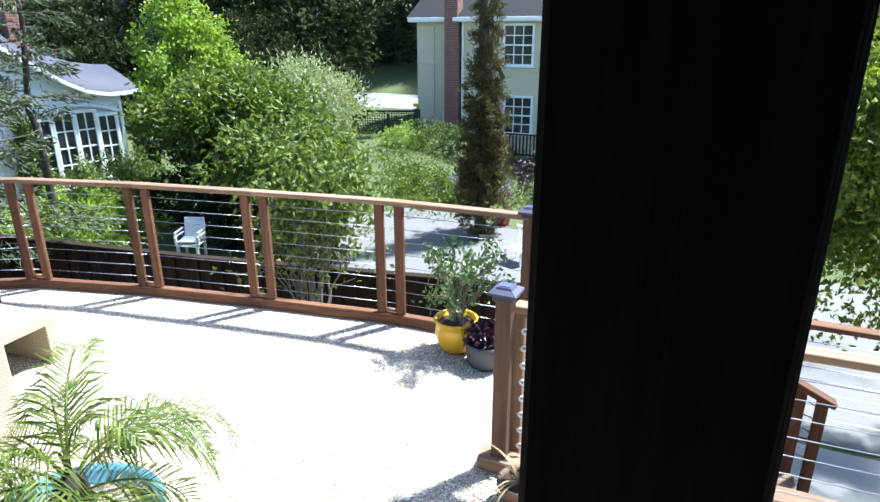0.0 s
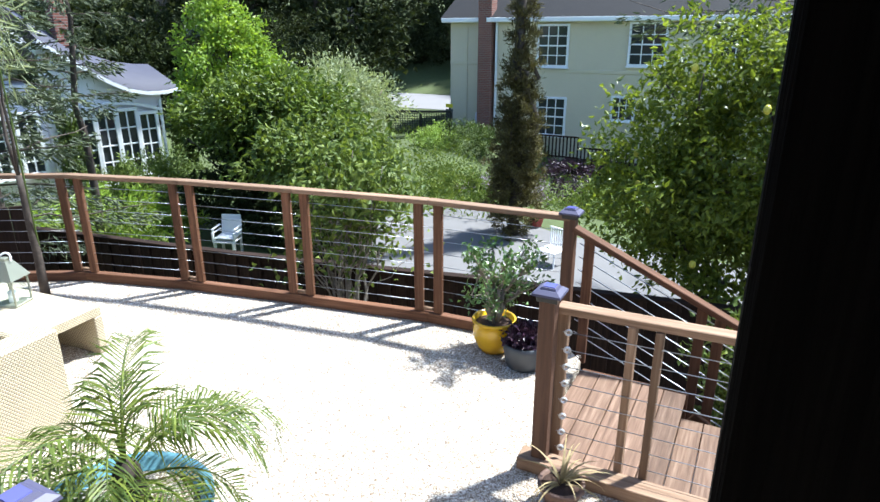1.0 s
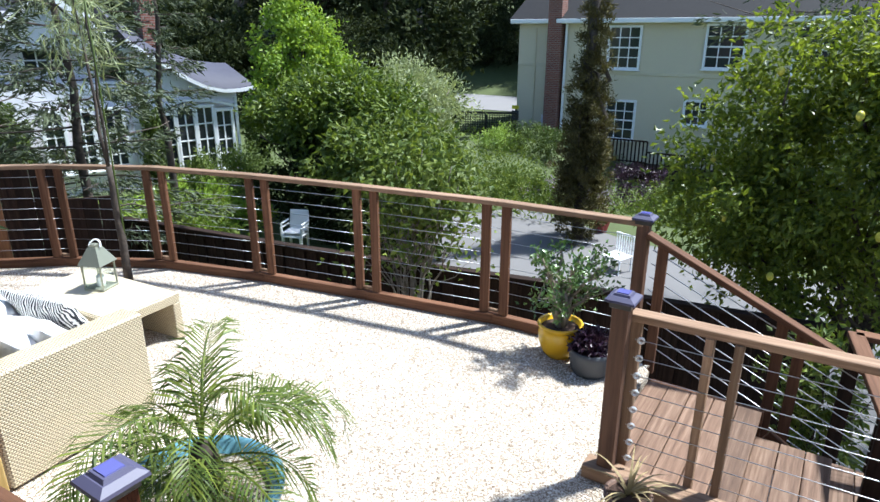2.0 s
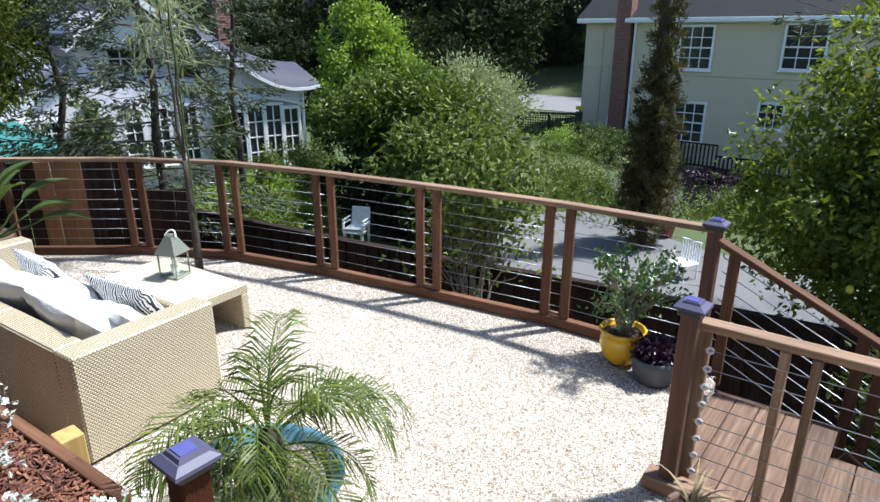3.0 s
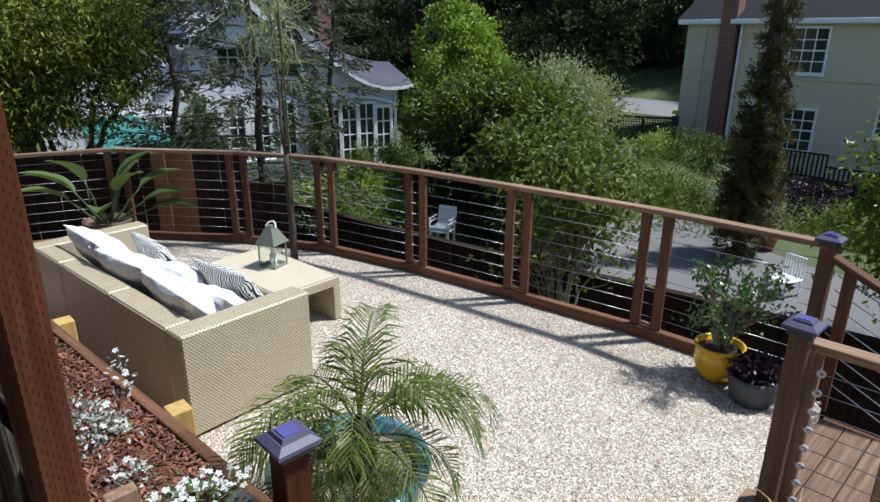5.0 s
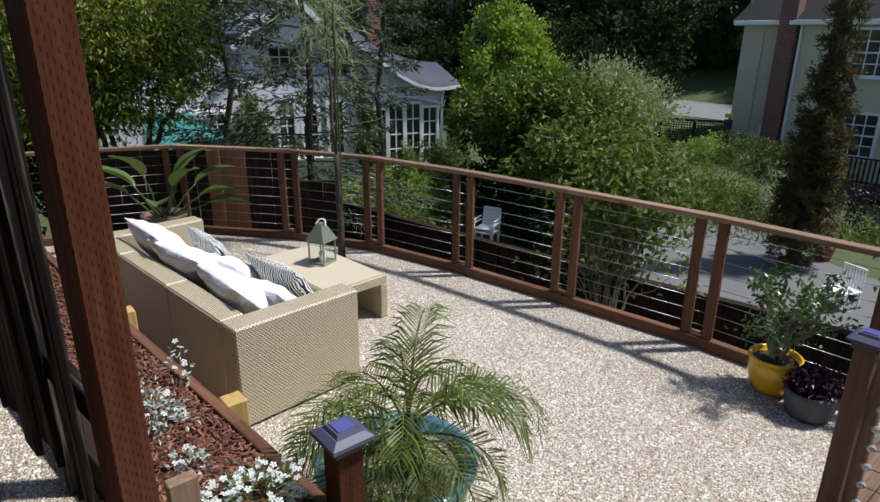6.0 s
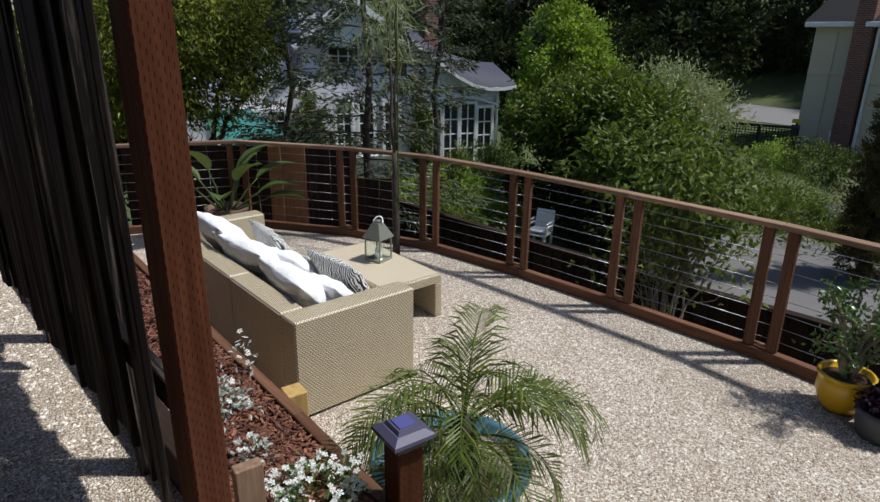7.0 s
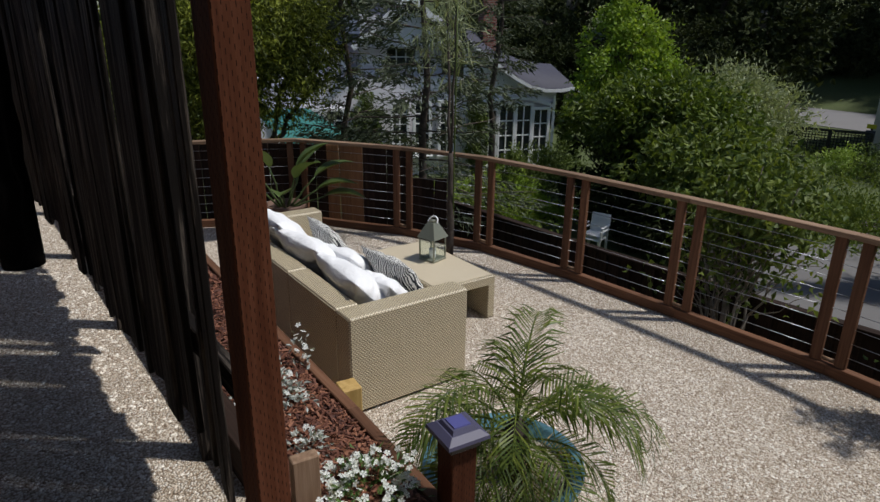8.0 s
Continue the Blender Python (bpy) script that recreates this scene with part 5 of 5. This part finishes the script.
# ---- trees and shrubs ----
lemon = tree("lemon_tree", (0.7, 7.5, GZ), 1.7, 0.08, 14, [(0, 0, 3.0, 1.5, 1.1, 0.9), (-1.5, -0.1, 2.55, 0.65, 0.55, 0.9), (-0.95, -0.1, 2.3, 0.75, 0.6, 0.8), (-1.0, 0.0, 3.95, 0.65, 0.6, 0.5), (-1.15, 0.1, 3.4, 0.65, 0.6, 0.6), (0.5, -0.2, 4.05, 1.2, 1.0, 0.6), (1.6, 0.2, 2.7, 1.2, 1.0, 1.3), (-0.35, -0.1, 4.0, 0.6, 0.6, 0.5), (-0.5, 0.2, 1.7, 0.9, 0.8, 0.5), (0.3, -0.5, 3.5, 0.7, 0.6, 0.6)], 46000, 0.09, 0.046, M_LEMON, M_TRUNK, "leafy lemon tree with yellow-green fruit", "tree", 1, 0.4, 0.45, 0.26)
frng = random.Random(9)
for i in range(13):
    a, zz = frng.uniform(3.4, 6.0), frng.uniform(1.8, 4.3)
    rr = 1.75 * math.sqrt(max(0.15, 1 - ((zz - 3.0) / 1.7) ** 2))
    bm = bmesh.new()
    bmesh.ops.create_uvsphere(bm, u_segments=10, v_segments=7, radius=0.034)
    for v in bm.verts:
        v.co.z *= 1.25
    for f in bm.faces:
        f.smooth = True
    part("lemon_fruit", bm, M_FRUIT, lemon, "yellow-green lemon", pose(rr * math.cos(a), 0.78 * rr * math.sin(a), zz))
tree("citrus_tree", (-9.5, 10.9, GZ), 1.5, 0.10, 10, [(-0.4, 0, 2.5, 1.8, 1.3, 0.85), (0.6, 0.0, 2.6, 1.25, 1.1, 0.8), (-1.3, 0.1, 2.3, 1.0, 0.9, 0.8), (0, 0.3, 3.0, 1.2, 1.0, 0.55)], 15000, 0.17, 0.07, M_CITRUS, M_TRUNK, "dense dark green citrus tree", "tree", 2, 0.3, 0.4, 0.3)
tree("back_bush", (-9.2, 10.1, GZ), 0.5, 0.06, 4, [(-0.6, 0, 0.9, 1.4, 0.6, 1.0), (0.9, 0.0, 0.8, 1.2, 0.6, 0.9), (2.1, -0.4, 0.7, 0.9, 0.6, 0.8), (2.4, -1.2, 0.5, 0.7, 0.5, 0.6)], 13000, 0.14, 0.07, M_FOREST, M_TRUNK, "deep green shade bush behind the chairs", "bush", 22, 0.3, 0.2, 0.25)


def build_stem_shrub():
    t = thing("stem_shrub", -3.42, 5.08, -1.2, "broad-leaved shrub with bare grey stems", "shrub")
    rng = np.random.default_rng(33)
    P = []
    for i in range(22):
        az, sp = i * 2.4, rng.uniform(0.25, 1.0)
        tip = Vector((0.60 * sp * math.cos(az) + 0.05, 0.5 * sp * math.sin(az) + 0.05, rng.uniform(1.6, 2.6) - 0.25 * sp))
        mid = Vector((tip.x * 0.4, tip.y * 0.4, tip.z * 0.55))
        bm = limb_bm(rng, (0.05 * math.cos(az), 0.05 * math.sin(az), -0.3), mid, 0.016, 0.011, 5, 0.12, 6)
        limb_bm(rng, mid, tip, 0.011, 0.005, 5, 0.18, 5, bm)
        for q in range(3):
            e = mid.lerp(tip, rng.uniform(0.3, 0.9)) + Vector(rng.normal(size=3)) * 0.2
            limb_bm(rng, mid.lerp(tip, 0.3 * q), e, 0.006, 0.003, 3, 0.2, 4, bm)
            if e.z > 0.75:
                P.append(np.array(e)[None] + rng.normal(size=(55 if e.z > 1.8 else 8, 3)) * 0.12)
        part("stem", bm, M_PALEB, t, "bare grey stem")
        P.append(np.array(tip)[None] + rng.normal(size=(80 if tip.z > 1.85 else 26, 3)) * np.array([[0.15, 0.14, 0.13]]))
    v, f = leaves(rng, np.concatenate(P), 0.088, 0.05, 0.5, 0.9)
    raw("crown", v, f, M_BUSH, t)


build_stem_shrub()
tree("shrub_tree", (-6.1, 8.6, GZ), 1.4, 0.06, 8, [(-0.3, 0, 2.35, 1.0, 0.9, 0.45), (0.3, 0.1, 2.1, 0.6, 0.6, 0.4), (-0.8, 0.0, 2.2, 0.8, 0.8, 0.45)], 5500, 0.14, 0.08, M_BUSH, M_PALEB, "broad-leaved garden shrub tree", "shrub", 3, 0.4, 0.5, 0.3)
tree("maple_tree", (-11.8, 12.0, GZ), 2.0, 0.12, 10, [(0, 0, 3.7, 0.95, 1.0, 0.9), (-0.25, 0, 4.6, 0.6, 0.6, 0.7), (-0.15, 0, 5.3, 0.3, 0.3, 0.5), (0.35, 0, 4.3, 0.45, 0.5, 0.5), (-0.5, 0.2, 2.8, 0.9, 1.0, 0.9), (0.8, 0.1, 2.9, 0.8, 0.8, 0.8)], 15000, 0.12, 0.075, M_MAPLE, M_TRUNK, "bright lime green young maple", "tree", 4, 0.3, 0.35, 0.28)
tree("olive_tree", (-12.15, 17.0, GZ - 0.5), 1.6, 0.12, 10, [(0, 0, 2.7, 1.8, 1.6, 1.05), (0.8, 0, 2.3, 0.95, 1.0, 0.85), (-1.0, 0, 2.3, 1.0, 1.0, 0.8)], 15000, 0.17, 0.05, M_SILVER, M_PALEB, "silvery green olive tree", "tree", 5, -0.1, 0.5, 0.45)
cypress = tree("cypress", (-4.45, 12.8, GZ), 5.3, 0.12, 3, [(-0.02, 0, 0.85, 0.5, 0.5, 0.95), (-0.1, 0.1, 1.7, 0.44, 0.42, 0.9), (0.12, 0, 2.3, 0.36, 0.36, 0.9), (-0.02, 0, 2.9, 0.34, 0.32, 0.9), (0.14, 0, 3.6, 0.25, 0.25, 0.8), (0.0, 0, 4.2, 0.24, 0.22, 0.8), (0.04, 0, 5.2, 0.15, 0.15, 1.0), (-0.02, 0, 6.0, 0.08, 0.08, 0.7)], 30000, 0.10, 0.022, M_CYPRESS, M_TRUNK, "tall narrow brown-green cypress", "tree", 6, -0.8, 0.55, 0.10)
cypress.scale = (1.15, 1.15, 1.0)
for i, (x, y, r, h, mt, lab, nm) in enumerate(((-11.3, 22.0, 0.9, 0.38, M_LIME, "pale lime rounded garden shrub", "shrub"), (-9.65, 22.0, 1.05, 0.52, M_HEDGE, "clipped dark green hedge", "hedge"), (-8.6, 17.5, 1.3, 0.2, M_BUSH, "low leafy green garden shrub", "shrub"), (-6.6, 17.6, 1.2, 0.35, M_LAV, "mauve flowering lavender clump", "shrub"), (-7.0, 15.6, 1.1, 0.4, M_BUSH, "low leafy green garden shrub", "shrub"), (-3.0, 17.0, 1.2, 0.5, M_BUSH, "low leafy green garden shrub", "shrub"), (-5.0, 19.6, 0.8, 0.75, M_PURPLE, "dark purple-leaved garden shrub", "shrub"), (-1.0, 16.0, 1.4, 0.5, M_LIME, "pale lime rounded garden shrub", "shrub"), (-9.6, 6.6, 1.2, 0.75, M_BUSH, "low leafy green garden shrub", "shrub"), (-11.5, 8.0, 1.3, 0.6, M_MAPLE, "bright green leafy garden shrub", "shrub"), (-13.6, 10.6, 1.5, 0.6, M_BUSH, "low leafy green garden shrub", "shrub"), (-15.0, 12.2, 1.2, 0.5, M_HEDGE, "low leafy green garden shrub", "shrub"))):
    s = thing(nm, x, y, ground_z(x, y), lab, nm, "garden shrubs")
    crown("foliage", [(0, 0, h * 0.9, r, r * 0.9, h)], int(2600 * r), 0.12, 0.05, mt, s, 40 + i, 0.0, 0.6, 0.25)


def build_forest():
    rng = np.random.default_rng(77)
    k = 0
    for row, (y0, n, h0) in enumerate(((44, 9, 12), (52, 11, 16), (62, 12, 20))):
        for i in range(n):
            x = -62 + 9.2 * i * (9 / n) * 1.05 + rng.normal() * 1.5 + row * 3
            y = y0 + rng.normal() * 1.5
            if y0 == 44 and -31 < x < -19:
                continue
            h = h0 * rng.uniform(0.85, 1.15)
            bl = [(rng.normal() * 1.2, rng.normal(), h * q, 3.4 * rng.uniform(0.8, 1.2), 2.8, h * 0.2) for q in (0.22, 0.42, 0.62, 0.85)]
            tree("forest_tree", (x, y, ground_z(x, y)), h * 0.7, 0.35, 4, bl, 4200, 0.6, 0.34, M_FOREST2 if k % 4 == 1 else M_FOREST, M_TRUNK, "tall dark woodland tree on the hillside", "tree", 100 + k, 0.2, 0.35, 1.3, "woodland trees")
            k += 1
    for i, (x, y, h, lf) in enumerate(((-28, 24, 9, M_FOREST), (-34, 14, 11, M_FOREST), (-30, 4, 10, M_FOREST), (-38, 28, 13, M_FOREST2), (-22, 32, 8, M_FOREST), (10, 40, 11, M_FOREST))):
        bl = [(rng.normal(), rng.normal(), h * q, 3.2, 2.8, h * 0.22) for q in (0.3, 0.55, 0.85)]
        tree("woodland_tree", (x, y, GZ), h * 0.7, 0.3, 4, bl, 5000, 0.42, 0.24, lf, M_PALEB, "tall dark tree behind the cottage", "tree", 300 + i, 0.2, 0.35, 1.0, "woodland trees")


def conifer(name, base, h, r, n, label, seed, lf, z0=0.2):
    """Feathery conifer: whorls of drooping boughs with flat sprays."""
    t = thing(name, *base, label, "tree")
    rng = np.random.default_rng(seed)
    bm = limb_bm(rng, (0, 0, -0.1), (0.1, 0.05, h), 0.09, 0.02, 10, 0.05, 8)
    P, D = [], []
    for i in range(n):
        z = h * (z0 + (1 - z0) * (i + rng.uniform(0, 1)) / n)
        az = i * 2.39996 + rng.normal() * 0.2
        L = r * (1.05 - 0.75 * z / h) * rng.uniform(0.7, 1.2)
        d = np.array([math.cos(az), math.sin(az), rng.uniform(-0.05, 0.25)])
        e = np.array([0.1 * z / h, 0, z]) + d * L
        part("bough", limb_bm(rng, (0.1 * z / h, 0, z), Vector(e), 0.016, 0.005, 4, 0.15, 5), M_TRUNK, t)
        for q in range(int(165 * L / r) + 30):
            u = rng.uniform(0.2, 1.05)
            side = np.array([-d[1], d[0], 0]) * rng.normal() * 0.22 * L * (1.15 - u)
            P.append(np.array([0.1 * z / h, 0, z]) + d * L * u + side + np.array([0, 0, -0.10 * u * L + rng.normal() * 0.05]))
            D.append(d + side * 2 + np.array([0, 0, -0.35]))
    part("trunk", bm, M_TRUNK, t)
    v, f = leaves(rng, np.array(P), 0.15, 0.034, 0.1, 0.6, np.array(D))
    raw("crown", v, f, lf, t)
    return t


build_forest()
conifer("redwood_sapling", (-9.0, 4.75, GZ), 7.2, 2.1, 56, "feathery grey-green redwood sapling", 11, M_CEDAR)
conifer("redwood_sapling", (-11.4, 4.4, GZ), 6.6, 2.3, 56, "feathery grey-green redwood sapling", 12, M_CEDAR)
conifer("redwood_sapling", (-10.9, 7.4, GZ), 6.4, 1.9, 34, "feathery grey-green redwood sapling", 13, M_CEDAR, 0.45)
conifer("dark_conifer", (0.9, 11.4, GZ), 8.5, 4.2, 46, "dark spreading conifer behind the lemon tree", 14, M_CEDAR, 0.42)
for i, (u, z, w, h) in enumerate(((-2.62, 1.15, 0.42, 1.15), (-6.1, 1.3, 0.55, 1.2), (0.65, 1.1, 0.4, 1.1))):
    c = Matrix.LocRotScale((-16.2, 13.4, GZ), Euler((0, 0, radians(76))), None) @ Vector((u, -0.22, 0))
    v = thing("wall_ivy", c.x, c.y, GZ, "dark green ivy climbing the cottage wall", "ivy", "wall ivy")
    crown("foliage", [(0, 0, z, w * 0.7, w * 0.7, h)], 2600, 0.13, 0.08, M_HEDGE, v, 60 + i, 0.2, 0.5, 0.2)
tree("leafy_tree", (-10.4, 2.3, GZ), 2.6, 0.12, 4, [(0, 0, 4.3, 1.0, 1.1, 0.6), (0.2, 0.7, 4.6, 0.8, 0.8, 0.5), (-0.3, -0.9, 4.0, 1.1, 1.2, 0.7), (0.3, 1.0, 4.0, 0.6, 0.6, 0.45), (0.3, 0.3, 3.5, 0.8, 0.9, 0.45), (0, -0.6, 3.2, 0.8, 0.9, 0.4)], 34000, 0.11, 0.03, M_YTREE, M_TRUNK, "yellow-green leafy tree beyond the railing", "tree", 31, 0.6, 0.5, 0.34)
tree("shade_tree", (-12.6, 2.3, GZ), 2.4, 0.14, 4, [(0, 0, 4.1, 0.9, 1.5, 0.9), (0, 0.3, 5.2, 0.9, 1.6, 0.8), (0, -1.2, 2.2, 0.8, 0.9, 1.3)], 14000, 0.16, 0.07, M_FOREST, M_TRUNK, "dense dark evergreen tree beyond the railing", "tree", 37, 0.3, 0.3, 0.4)


def build_sapling():
    s = thing("staked_sapling", -5.50, 3.28, 0, "slender staked young tree with wispy leaves", "tree")
    rng = np.random.default_rng(6)
    bm = limb_bm(rng, (0, 0, 0), (-0.12, 0.06, 1.1), 0.042, 0.026, 6, 0.02, 9)
    limb_bm(rng, (-0.12, 0.06, 1.1), (-0.55, 0.22, 2.9), 0.018, 0.008, 6, 0.03, 6, bm)
    limb_bm(rng, (-0.12, 0.06, 1.1), (-0.05, 0.1, 3.0), 0.014, 0.006, 6, 0.03, 6, bm)
    part("trunk", bm, M_TRUNK, s)
    part("stake", limb_bm(rng, (-0.03, 0.05, 0), (-0.02, 0.05, 2.6), 0.009, 0.008, 4, 0.0, 6), M_HEDGE, s, "thin green garden stake")
    c = np.array([-0.5, 0.2, 2.5]) + rng.normal(size=(420, 3)) * np.array([[0.16, 0.16, 0.3]])
    v, f = leaves(rng, c, 0.22, 0.016, 0.7, 0.6)
    raw("leaves", v, f, M_SILVER, s)


build_sapling()


def build_groundcover():
    """Loose low growth over the garden beds beyond the patio."""
    rng = np.random.default_rng(55)
    n = 26000
    x, y = rng.uniform(-15, 3, n), rng.uniform(13.2, 28, n)
    keep = (np.sin(x * 1.3 + y * 0.7) + np.sin(y * 1.1 - x * 0.5) + rng.normal(size=n) * 0.8) > -0.4
    c = np.stack([x, y, np.array([ground_z(a, b) for a, b in zip(x, y)]) + rng.uniform(0, 0.32, n)], 1)[keep]
    v, f = leaves(rng, c, 0.16, 0.05, -0.5, 0.8)
    tagged(raw("groundcover", v, f, M_BUSH), "loose green groundcover in garden beds", "plants", kind="stuff")
    rng = np.random.default_rng(56)
    n = 16000
    x, y = rng.uniform(-15, -8.2, n), rng.uniform(5.6, 10.5, n)
    keep = (x < -11.2) | (y < 7.2)
    x, y, n = x[keep], y[keep], int(keep.sum())
    c = np.stack([x, y, np.full(n, GZ) + rng.uniform(0, 0.7, n) * (0.5 + 0.5 * np.sin(x * 1.7) * np.sin(y * 1.9))], 1)
    v, f = leaves(rng, c, 0.16, 0.06, -0.3, 0.8)
    tagged(raw("undergrowth", v, f, M_MAPLE), "bright green undergrowth beyond the fence", "plants", kind="stuff")


build_groundcover()
for i, (x, y, r, h) in enumerate(((-19.5, 27, 2.4, 1.8), (-23, 24, 2.6, 2.4), (-26, 21, 2.6, 2.6), (-27, 33, 3.0, 3.0), (-32, 20, 3.0, 3.2), (-15.5, 21.5, 1.8, 1.3), (-19.5, 47, 3.0, 2.2), (-23.5, 47.5, 3.2, 2.5), (-27.5, 47, 3.2, 2.6), (-32, 48, 3.2, 2.6))):
    s = thing("dark_shrub", x, y, ground_z(x, y), "large dark evergreen garden shrub", "shrub", "garden shrubs")
    crown("foliage", [(0, 0, h * 0.9, r, r * 0.9, h)], int(2200 * r), 0.26, 0.13, M_FOREST, s, 400 + i, 0.0, 0.5, 0.5)

tree("stair_shrub", (0.28, 5.35, GZ), 1.3, 0.03, 6, [(0, 0, 1.75, 0.36, 0.3, 0.42), (0.1, 0, 1.2, 0.3, 0.3, 0.4)], 1500, 0.09, 0.04, M_BUSH, M_TRUNK, "leafy young shrub beside the stairs", "shrub", 71, 0.2, 0.3)
